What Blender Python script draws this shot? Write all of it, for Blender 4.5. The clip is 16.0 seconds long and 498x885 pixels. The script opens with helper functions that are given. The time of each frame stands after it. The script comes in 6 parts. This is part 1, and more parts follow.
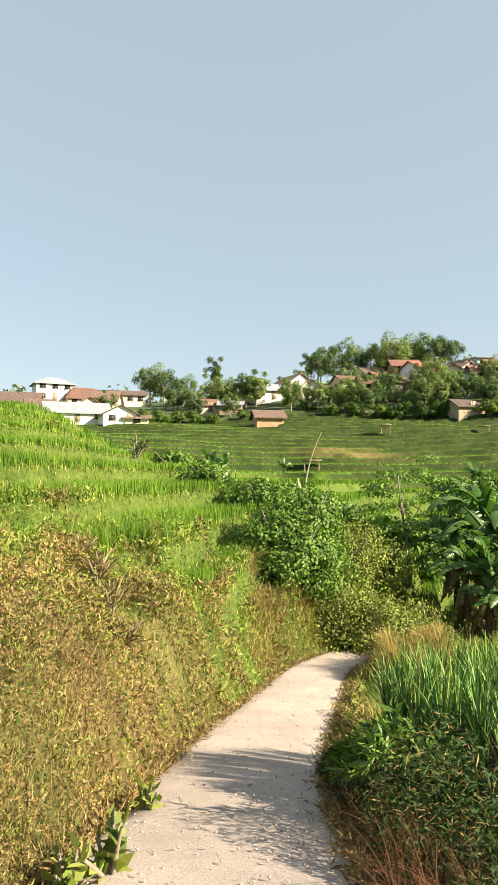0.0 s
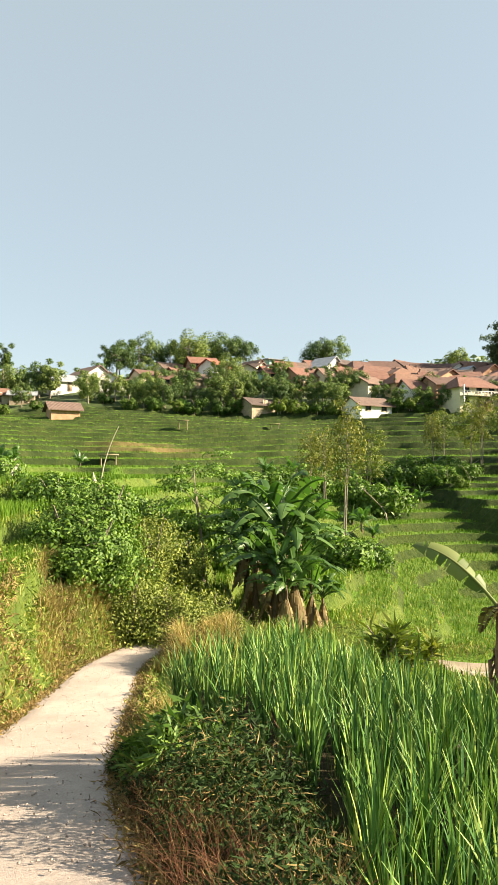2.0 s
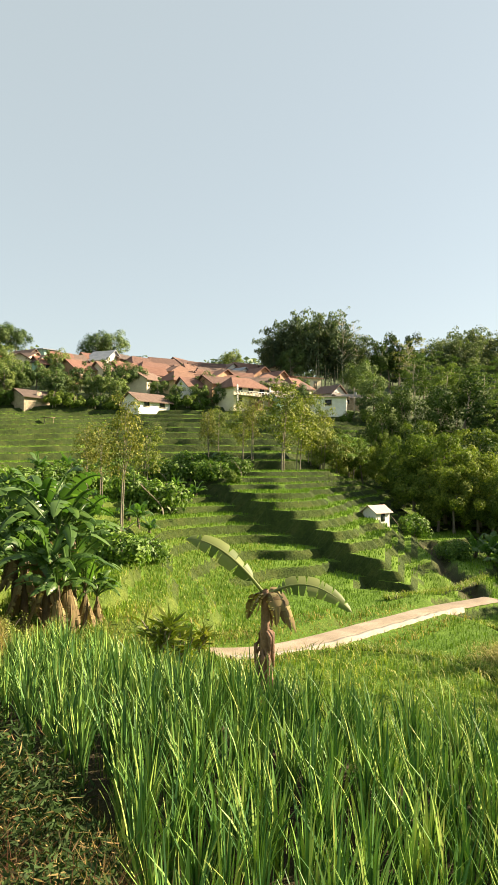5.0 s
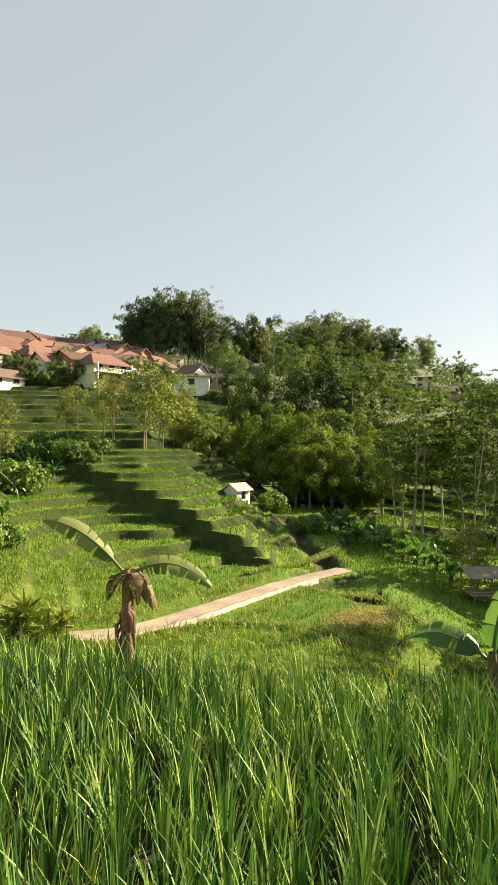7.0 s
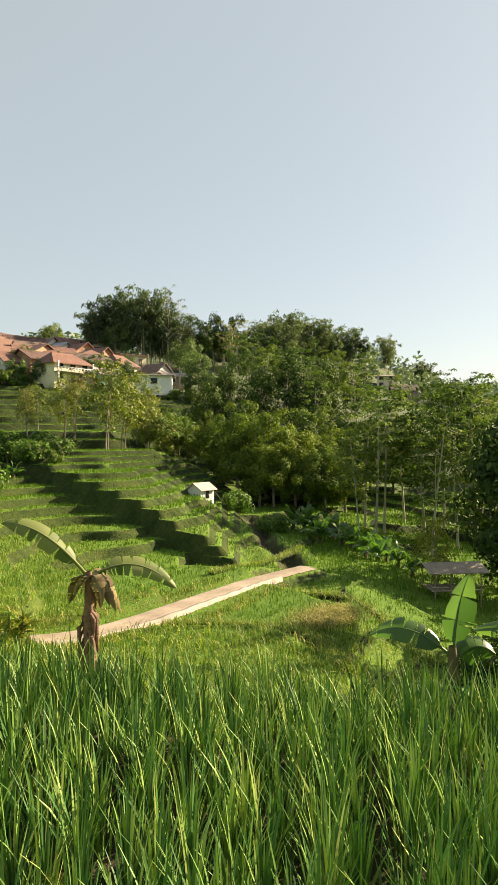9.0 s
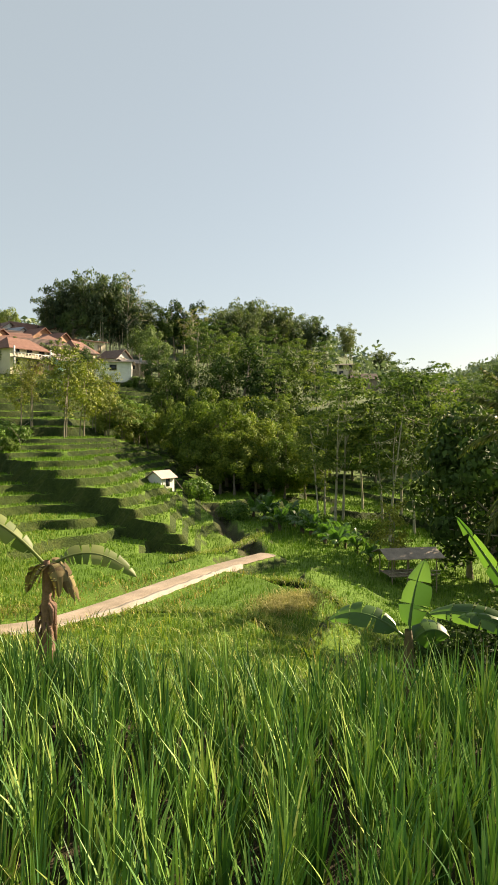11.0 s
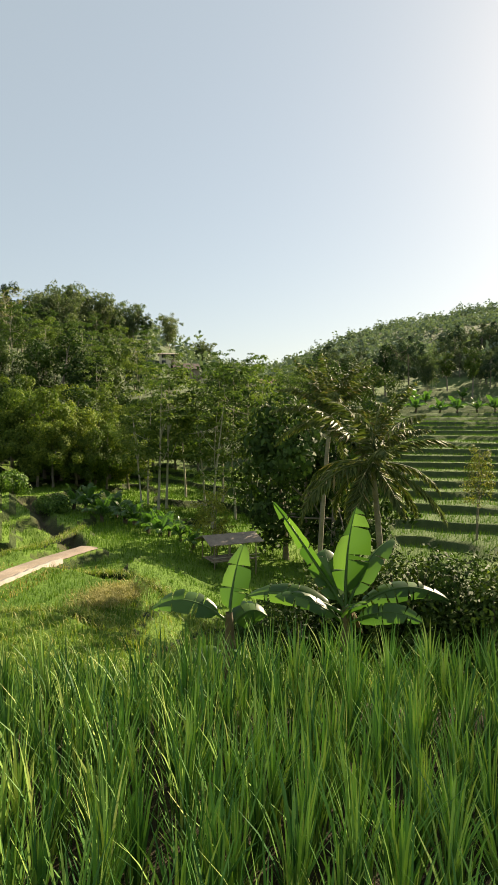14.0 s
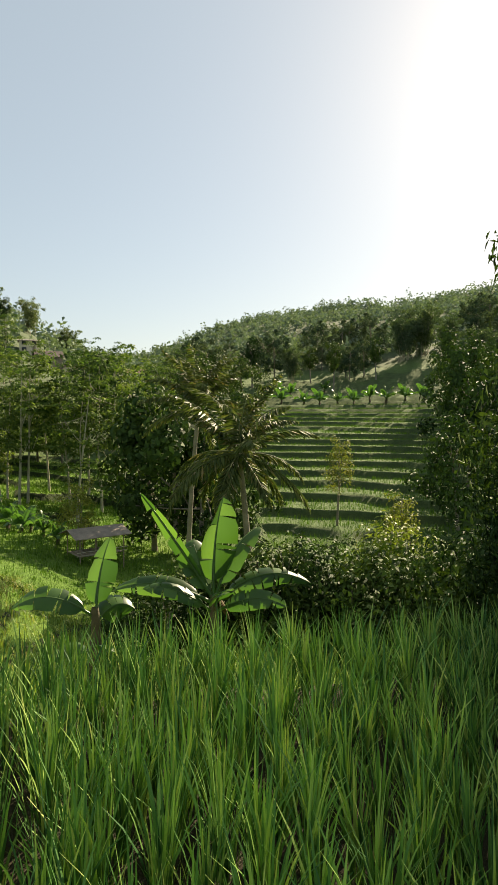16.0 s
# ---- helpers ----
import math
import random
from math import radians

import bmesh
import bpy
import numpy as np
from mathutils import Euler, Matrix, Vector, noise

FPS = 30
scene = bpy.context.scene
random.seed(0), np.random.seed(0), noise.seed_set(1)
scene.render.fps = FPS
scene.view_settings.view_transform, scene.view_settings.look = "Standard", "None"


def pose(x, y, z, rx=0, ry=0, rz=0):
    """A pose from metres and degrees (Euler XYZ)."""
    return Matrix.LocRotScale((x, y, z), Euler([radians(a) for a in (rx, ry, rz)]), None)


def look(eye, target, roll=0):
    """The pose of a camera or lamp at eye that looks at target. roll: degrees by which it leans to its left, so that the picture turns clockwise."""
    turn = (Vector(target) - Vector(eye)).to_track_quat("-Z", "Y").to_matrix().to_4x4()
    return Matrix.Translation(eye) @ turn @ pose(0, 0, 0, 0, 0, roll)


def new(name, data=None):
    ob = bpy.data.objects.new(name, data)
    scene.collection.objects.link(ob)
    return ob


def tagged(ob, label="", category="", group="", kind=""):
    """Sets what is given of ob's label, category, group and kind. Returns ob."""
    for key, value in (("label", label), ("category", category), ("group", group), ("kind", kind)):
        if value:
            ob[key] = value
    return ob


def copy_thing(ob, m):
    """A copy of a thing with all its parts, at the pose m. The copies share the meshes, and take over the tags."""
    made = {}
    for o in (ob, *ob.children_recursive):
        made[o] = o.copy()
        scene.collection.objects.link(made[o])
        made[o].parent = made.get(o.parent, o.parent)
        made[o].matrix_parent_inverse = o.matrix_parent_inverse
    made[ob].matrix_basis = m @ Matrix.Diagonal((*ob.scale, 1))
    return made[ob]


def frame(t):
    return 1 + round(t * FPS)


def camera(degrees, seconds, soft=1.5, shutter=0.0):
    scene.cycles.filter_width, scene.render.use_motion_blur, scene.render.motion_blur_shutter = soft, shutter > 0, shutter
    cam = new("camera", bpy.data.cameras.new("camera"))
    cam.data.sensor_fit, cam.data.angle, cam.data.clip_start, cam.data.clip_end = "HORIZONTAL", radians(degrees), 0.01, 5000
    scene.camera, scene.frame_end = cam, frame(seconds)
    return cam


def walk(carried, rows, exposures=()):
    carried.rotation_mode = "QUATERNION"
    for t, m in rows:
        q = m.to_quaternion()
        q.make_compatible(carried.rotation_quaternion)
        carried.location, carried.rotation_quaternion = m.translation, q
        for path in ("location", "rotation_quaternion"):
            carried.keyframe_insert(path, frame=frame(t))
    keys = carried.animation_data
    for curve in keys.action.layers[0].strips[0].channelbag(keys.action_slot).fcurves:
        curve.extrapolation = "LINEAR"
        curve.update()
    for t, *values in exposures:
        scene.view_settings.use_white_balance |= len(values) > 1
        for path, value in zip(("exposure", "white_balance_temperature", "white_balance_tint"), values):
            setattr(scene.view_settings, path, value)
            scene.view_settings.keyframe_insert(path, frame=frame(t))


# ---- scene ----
# ---------------------------------------------------------------- camera
cam = camera(42.62, 16.0, soft=0.9)
EYE_HEIGHT = 1.6
SWAY = 0.10          # the phone swings round the wrist on this radius
TURNS = [            # seconds, heading, upward tilt, roll
    (0.0, 0.00, 2.90, 0.00), (0.5, -3.54, 2.54, 0.37), (1.0, -6.69, 2.64, 0.36), (1.5, -11.98, 2.74, -0.10),
    (2.0, -17.98, 2.43, 0.08), (2.5, -21.96, 2.38, 0.07), (3.0, -25.08, 2.61, -0.15), (3.5, -28.79, 2.71, -0.16),
    (4.0, -31.95, 2.74, 0.07), (6.5, -46.91, 0.45, -0.12), (7.0, -49.97, 0.17, -0.04), (7.5, -51.30, -0.06, -0.34),
    (8.0, -52.06, 0.09, -0.50), (10.5, -55.47, -0.68, -0.17), (11.0, -56.75, -1.02, -0.27), (11.5, -58.81, -1.28, -0.32),
    (12.0, -61.76, -1.35, -0.22), (12.5, -64.08, -1.72, -0.36), (13.0, -66.07, -1.76, -0.55), (13.5, -68.88, -1.76, -0.46),
    (14.0, -72.52, -2.06, -0.30), (14.5, -75.66, -2.16, -0.28), (15.0, -78.19, -2.29, -0.27), (15.5, -81.44, -2.63, -0.13),
    (16.0, -84.27, -2.92, 0.02),
]


def stand(yaw, pitch, roll):
    y, p = radians(yaw), radians(pitch)
    ahead = Vector((-math.sin(y) * math.cos(p), math.cos(y) * math.cos(p), math.sin(p)))
    eye = Vector((-math.sin(y) * SWAY, (math.cos(y) - 1) * SWAY, EYE_HEIGHT))
    return look(eye, eye + ahead * 10, roll)


walk(cam, [(t, stand(yaw, pitch, roll)) for t, yaw, pitch, roll in TURNS],
     exposures=((0.0, 1.72, 6900, 11), (3.5, 1.90, 7350, 12), (7.0, 1.74, 7750, 13.5), (12.5, 1.58, 7450, 15), (16.0, 1.45, 7200, 13)))

# ---------------------------------------------------------------- world and sun
SUN_BEARING, SUN_HEIGHT = 112.0, 29.0
world = bpy.data.worlds.new("sky")
scene.world = world
world.use_nodes = True
wn = world.node_tree
sky = wn.nodes.new("ShaderNodeTexSky")
sky.sky_type = 'NISHITA'
sky.sun_disc = False
sky.sun_elevation = radians(SUN_HEIGHT)
sky.sun_rotation = radians(SUN_BEARING)
sky.air_density, sky.dust_density, sky.ozone_density = 1.0, 0.8, 1.0
haze = wn.nodes.new("ShaderNodeMix")
haze.data_type = 'RGBA'
haze.inputs[0].default_value = 0.73
haze.inputs[7].default_value = (1.82, 2.26, 2.46, 1)
wn.links.new(sky.outputs[0], haze.inputs[6])
wn.links.new(haze.outputs[2], wn.nodes["Background"].inputs[0])
wn.nodes["Background"].inputs[1].default_value = 0.085
sun_data = bpy.data.lights.new("sun", 'SUN')
sun_data.energy, sun_data.angle, sun_data.color = 5.0, radians(0.6), (1.0, 0.88, 0.68)
sun = new("sun", sun_data)
sb, sh = radians(SUN_BEARING), radians(SUN_HEIGHT)
sun.matrix_world = look((math.sin(sb) * math.cos(sh) * 50, math.cos(sb) * math.cos(sh) * 50, math.sin(sh) * 50), (0, 0, 0))


# ---------------------------------------------------------------- materials
def nodes_of(name):
    m = bpy.data.materials.new(name)
    m.use_nodes = True
    t = m.node_tree
    return m, t, t.nodes, t.links, t.nodes["Principled BSDF"]


def ramp(t, fac, stops):
    n = t.nodes.new("ShaderNodeValToRGB")
    e = n.color_ramp.elements
    while len(e) < len(stops):
        e.new(0.5)
    for el, (pos, col) in zip(e, stops):
        el.position, el.color = pos, (*col, 1)
    t.links.new(fac, n.inputs[0])
    return n.outputs[0]


def noise_of(t, scale, detail=4.0, rough=0.6, vector=None, kind="ShaderNodeTexNoise"):
    n = t.nodes.new(kind)
    n.inputs["Scale"].default_value = scale
    if kind == "ShaderNodeTexNoise":
        n.inputs["Detail"].default_value, n.inputs["Roughness"].default_value = detail, rough
    if vector is None:
        vector = t.nodes.new("ShaderNodeTexCoord").outputs["Object"]
    t.links.new(vector, n.inputs["Vector"])
    return n.outputs[0]


def blend(t, fac, a, b, mode='MIX'):
    n = t.nodes.new("ShaderNodeMix")
    n.data_type, n.blend_type = 'RGBA', mode
    for sock, v in ((n.inputs[0], fac), (n.inputs[6], a), (n.inputs[7], b)):
        if hasattr(v, "node"):
            t.links.new(v, sock)
        else:
            sock.default_value = (*v, 1) if isinstance(v, tuple) else v
    return n.outputs[2]


def relief(t, bsdf, height, strength, dist):
    b = t.nodes.new("ShaderNodeBump")
    b.inputs["Strength"].default_value, b.inputs["Distance"].default_value = strength, dist
    t.links.new(height, b.inputs["Height"])
    t.links.new(b.outputs[0], bsdf.inputs["Normal"])


def leaf_material(name, dark, mid, light, through_light=0.35, rough=0.45, dry=None, varied=False, shine=0.25):
    """Foliage: each leaf its own tone, light partly passing through it."""
    m, t, n, l, p = nodes_of(name)
    geo = n.new("ShaderNodeNewGeometry")
    stops = [(0.0, dark), (0.5, mid), (1.0, light)]
    if dry:
        stops = [(0.0, dark), (0.45, mid), (0.85, light), (1.0, dry)]
    c = ramp(t, geo.outputs["Random Per Island"], stops)
    one = n.new("ShaderNodeObjectInfo")
    c = blend(t, 1.0, c, ramp(t, one.outputs["Random"], [(0.0, (0.48, 0.58, 0.62)), (0.35, (0.8, 0.88, 0.8)), (0.7, (1.1, 1.08, 0.92)), (1.0, (1.42, 1.28, 1.0))]), 'MULTIPLY') if varied else c
    patch = ramp(t, noise_of(t, 0.35, 3), [(0.3, (0.72, 0.76, 0.70)), (0.7, (1.2, 1.14, 1.0))])
    c = blend(t, 1.0, c, patch, 'MULTIPLY')
    l.new(c, p.inputs["Base Color"])
    p.inputs["Roughness"].default_value = rough
    p.inputs["Specular IOR Level"].default_value = shine
    tr = n.new("ShaderNodeBsdfTranslucent")
    l.new(blend(t, 1.0, c, (1.0, 1.2, 0.5), 'MULTIPLY'), tr.inputs[0])
    mx = n.new("ShaderNodeMixShader")
    mx.inputs[0].default_value = through_light
    l.new(p.outputs[0], mx.inputs[1])
    l.new(tr.outputs[0], mx.inputs[2])
    l.new(mx.outputs[0], n["Material Output"].inputs[0])
    return m


def surface(name, a, b, scale=3.0, rough=0.8, bump=0.3, dist=0.01, fine=40.0, metallic=0.0, stain=None):
    m, t, n, l, p = nodes_of(name)
    c = ramp(t, noise_of(t, scale, 5), [(0.3, a), (0.7, b)])
    f = noise_of(t, fine, 6, 0.7)
    c = blend(t, 1.0, c, ramp(t, f, [(0.25, (0.75, 0.75, 0.75)), (0.75, (1.15, 1.15, 1.15))]), 'MULTIPLY')
    if stain:
        c = blend(t, ramp(t, noise_of(t, scale * 0.6, 6, 0.75), [(0.5, (0, 0, 0)), (0.72, (0.8, 0.8, 0.8))]), c, stain)
    l.new(c, p.inputs["Base Color"])
    p.inputs["Roughness"].default_value, p.inputs["Metallic"].default_value = rough, metallic
    relief(t, p, f, bump, dist)
    return m


def roof_tiles(name, a, b):
    m, t, n, l, p = nodes_of(name)
    co = n.new("ShaderNodeTexCoord").outputs["Object"]
    w1, w2 = n.new("ShaderNodeTexWave"), n.new("ShaderNodeTexWave")
    w1.bands_direction, w2.bands_direction = 'X', 'Z'
    w1.inputs["Scale"].default_value, w2.inputs["Scale"].default_value = 1.3, 2.2
    l.new(co, w1.inputs[0]), l.new(co, w2.inputs[0])
    c = ramp(t, noise_of(t, 0.9, 6, 0.7), [(0.25, a), (0.7, b)])
    c = blend(t, 1.0, c, ramp(t, n.new("ShaderNodeObjectInfo").outputs["Random"], [(0.0, (0.48, 0.52, 0.56)), (0.5, (0.74, 0.76, 0.78)), (1.0, (1.0, 0.96, 0.92))]), 'MULTIPLY')
    c = blend(t, 0.35, c, blend(t, 1.0, w1.outputs[0], w2.outputs[0], 'MULTIPLY'), 'MULTIPLY')
    l.new(c, p.inputs["Base Color"])
    p.inputs["Roughness"].default_value = 0.85
    relief(t, p, w1.outputs[0], 0.6, 0.05)
    return m


M = {}
M["rice_near"] = leaf_material("rice_near", (0.03, 0.10, 0.034), (0.105, 0.235, 0.055), (0.255, 0.39, 0.095), 0.05, 0.5, (0.34, 0.40, 0.12), shine=0.22)
M["rice_field"] = leaf_material("rice_field", (0.055, 0.135, 0.016), (0.10, 0.20, 0.024), (0.17, 0.275, 0.036), 0.14, 0.6, shine=0.08)
M["dry_grass"] = leaf_material("dry_grass", (0.09, 0.06, 0.028), (0.225, 0.165, 0.07), (0.37, 0.285, 0.13), 0.2, 0.7, (0.22, 0.11, 0.055))
M["gold_grass"] = leaf_material("gold_grass", (0.16, 0.115, 0.04), (0.32, 0.245, 0.09), (0.50, 0.41, 0.18), 0.3, 0.7, (0.24, 0.13, 0.06))
M["green_grass"] = leaf_material("green_grass", (0.10, 0.16, 0.03), (0.20, 0.27, 0.05), (0.32, 0.36, 0.09), 0.3, 0.55, (0.42, 0.34, 0.14))
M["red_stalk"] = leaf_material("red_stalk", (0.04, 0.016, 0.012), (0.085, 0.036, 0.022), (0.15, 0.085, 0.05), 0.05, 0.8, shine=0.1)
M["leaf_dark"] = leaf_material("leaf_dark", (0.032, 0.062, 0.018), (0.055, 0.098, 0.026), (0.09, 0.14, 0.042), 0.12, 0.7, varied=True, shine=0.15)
# Village leaves made lighter and greyer to put valley haze into their green.
M["leaf_village_hazed"] = leaf_material("leaf_village_hazed", (0.07, 0.115, 0.048), (0.125, 0.185, 0.075), (0.20, 0.265, 0.11), 0.25, 0.75, varied=True)
M["leaf_mid"] = leaf_material("leaf_mid", (0.045, 0.085, 0.022), (0.082, 0.14, 0.034), (0.135, 0.20, 0.052), 0.16, 0.7, varied=True, shine=0.12)
M["leaf_bright"] = leaf_material("leaf_bright", (0.05, 0.115, 0.02), (0.10, 0.195, 0.032), (0.18, 0.285, 0.055), 0.25, 0.55, shine=0.3)
M["leaf_olive"] = leaf_material("leaf_olive", (0.085, 0.115, 0.025), (0.16, 0.20, 0.042), (0.26, 0.28, 0.06), 0.25, 0.6, varied=True)
M["leaf_yellow"] = leaf_material("leaf_yellow", (0.09, 0.115, 0.028), (0.17, 0.185, 0.045), (0.28, 0.26, 0.07), 0.3, 0.6)
# Bamboo's own grey-green, lightened and greyed further for haze.
M["leaf_bamboo"] = leaf_material("leaf_bamboo", (0.065, 0.095, 0.06), (0.11, 0.15, 0.09), (0.175, 0.215, 0.12), 0.25, 0.7, varied=True)
# Far leaves are paled and greyed so the colour carries the haze.
M["leaf_far_hazed"] = leaf_material("leaf_far_hazed", (0.14, 0.19, 0.15), (0.19, 0.245, 0.195), (0.25, 0.305, 0.245), 0.16, 0.9, shine=0.05)
# Ridge leaves are turned blue-grey in colour, standing in for haze.
M["leaf_belt_hazed"] = leaf_material("leaf_belt_hazed", (0.055, 0.085, 0.058), (0.09, 0.125, 0.085), (0.135, 0.175, 0.12), 0.12, 0.85, varied=True, shine=0.05)
M["leaf_feather"] = leaf_material("leaf_feather", (0.055, 0.098, 0.034), (0.105, 0.16, 0.054), (0.18, 0.235, 0.085), 0.3, 0.8, varied=True, shine=0.1)
M["leaf_woods"] = leaf_material("leaf_woods", (0.055, 0.095, 0.022), (0.11, 0.165, 0.038), (0.20, 0.25, 0.06), 0.3, 0.7, varied=True, shine=0.12)
M["leaf_weed"] = leaf_material("leaf_weed", (0.095, 0.14, 0.03), (0.18, 0.23, 0.05), (0.30, 0.33, 0.09), 0.25, 0.6)
M["banana_leaf"] = leaf_material("banana_leaf", (0.045, 0.11, 0.03), (0.085, 0.175, 0.045), (0.15, 0.26, 0.075), 0.45, 0.35, shine=0.45)
M["banana_pale"] = leaf_material("banana_pale", (0.10, 0.15, 0.05), (0.17, 0.22, 0.08), (0.26, 0.29, 0.12), 0.35, 0.5, (0.24, 0.17, 0.09))
M["banana_old"] = leaf_material("banana_old", (0.10, 0.07, 0.04), (0.20, 0.15, 0.08), (0.30, 0.26, 0.14), 0.2, 0.8)
M["palm_leaf"] = leaf_material("palm_leaf", (0.045, 0.07, 0.024), (0.095, 0.125, 0.042), (0.18, 0.20, 0.08), 0.22, 0.55, (0.24, 0.18, 0.09), shine=0.15)
M["bark"] = surface("bark", (0.16, 0.13, 0.10), (0.30, 0.26, 0.20), 2.0, 0.9, 0.6, 0.02, 14)
M["bark_pale"] = surface("bark_pale", (0.32, 0.29, 0.20), (0.48, 0.44, 0.33), 1.5, 0.85, 0.4, 0.02, 10)
M["banana_stem"] = surface("banana_stem", (0.07, 0.05, 0.032), (0.16, 0.125, 0.065), 3.0, 0.8, 0.5, 0.02, 9, stain=(0.06, 0.025, 0.022))
M["husk"] = surface("husk", (0.13, 0.075, 0.055), (0.28, 0.17, 0.11), 4.0, 0.9, 0.8, 0.03, 16)
M["timber"] = surface("timber", (0.20, 0.15, 0.10), (0.36, 0.29, 0.20), 5.0, 0.85, 0.5, 0.01, 30)
M["white_wall"] = surface("white_wall", (0.70, 0.68, 0.63), (0.84, 0.82, 0.78), 0.5, 0.85, 0.1, 0.01, 6, stain=(0.52, 0.49, 0.43))
M["cream_wall"] = surface("cream_wall", (0.62, 0.53, 0.36), (0.76, 0.68, 0.50), 0.5, 0.85, 0.1, 0.01, 6)
M["yellow_wall"] = surface("yellow_wall", (0.58, 0.45, 0.24), (0.68, 0.55, 0.33), 0.5, 0.85, 0.1, 0.01, 6)
M["mint_wall"] = surface("mint_wall", (0.30, 0.52, 0.42), (0.40, 0.62, 0.52), 0.5, 0.85, 0.1, 0.01, 6)
M["brick_wall"] = surface("brick_wall", (0.33, 0.18, 0.11), (0.46, 0.29, 0.18), 1.2, 0.9, 0.4, 0.02, 8)
M["plank_wall"] = surface("plank_wall", (0.22, 0.17, 0.12), (0.40, 0.33, 0.24), 2.0, 0.9, 0.4, 0.02, 12)
M["red_roof"] = roof_tiles("red_roof", (0.18, 0.085, 0.065), (0.31, 0.155, 0.115))
M["brown_roof"] = roof_tiles("brown_roof", (0.16, 0.10, 0.082), (0.28, 0.185, 0.145))
M["orange_roof"] = roof_tiles("orange_roof", (0.20, 0.10, 0.07), (0.33, 0.175, 0.12))
M["scarlet_roof"] = roof_tiles("scarlet_roof", (0.40, 0.11, 0.075), (0.52, 0.18, 0.12))
M["grey_roof"] = surface("grey_roof", (0.20, 0.22, 0.25), (0.33, 0.35, 0.38), 0.8, 0.6, 0.3, 0.03, 6)
M["pale_roof"] = surface("pale_roof", (0.34, 0.25, 0.225), (0.46, 0.36, 0.32), 1.0, 0.7, 0.3, 0.03, 8)
M["straw"] = leaf_material("straw", (0.20, 0.19, 0.06), (0.32, 0.29, 0.10), (0.45, 0.40, 0.17), 0.25, 0.7)
M["old_roof"] = surface("old_roof", (0.19, 0.155, 0.12), (0.32, 0.265, 0.21), 1.6, 0.95, 0.5, 0.03, 14)
M["rust_roof"] = surface("rust_roof", (0.22, 0.18, 0.155), (0.36, 0.30, 0.26), 1.0, 0.7, 0.3, 0.03, 8)
M["window"] = surface("window", (0.02, 0.025, 0.03), (0.05, 0.055, 0.06), 1.0, 0.15, 0.0, 0.01, 5)
M["frame"] = surface("frame", (0.42, 0.36, 0.28), (0.55, 0.48, 0.38), 2.0, 0.7, 0.1, 0.01, 20)
M["concrete"] = surface("concrete", (0.26, 0.23, 0.19), (0.38, 0.34, 0.29), 1.2, 0.9, 0.5, 0.02, 22, stain=(0.17, 0.15, 0.10))
M["soil"] = surface("soil", (0.16, 0.10, 0.06), (0.30, 0.19, 0.11), 1.5, 0.95, 0.8, 0.04, 12)


def path_material():
    m, t, n, l, p = nodes_of("path_gravel")
    c = ramp(t, noise_of(t, 1.1, 6, 0.65), [(0.25, (0.34, 0.28, 0.245)), (0.6, (0.46, 0.39, 0.345)), (0.8, (0.53, 0.465, 0.42))])
    grit = noise_of(t, 55, 8, 0.75)
    c = blend(t, 1.0, c, ramp(t, grit, [(0.3, (0.62, 0.60, 0.58)), (0.55, (1.0, 1.0, 1.0)), (0.8, (1.15, 1.15, 1.15))]), 'MULTIPLY')
    v = n.new("ShaderNodeTexVoronoi")
    v.inputs["Scale"].default_value = 28
    l.new(n.new("ShaderNodeTexCoord").outputs["Object"], v.inputs["Vector"])
    c = blend(t, ramp(t, v.outputs["Distance"], [(0.05, (0.7, 0.7, 0.7)), (0.16, (0, 0, 0))]), c, (0.30, 0.25, 0.21))
    l.new(c, p.inputs["Base Color"])
    p.inputs["Roughness"].default_value = 0.95
    relief(t, p, grit, 0.7, 0.02)
    return m


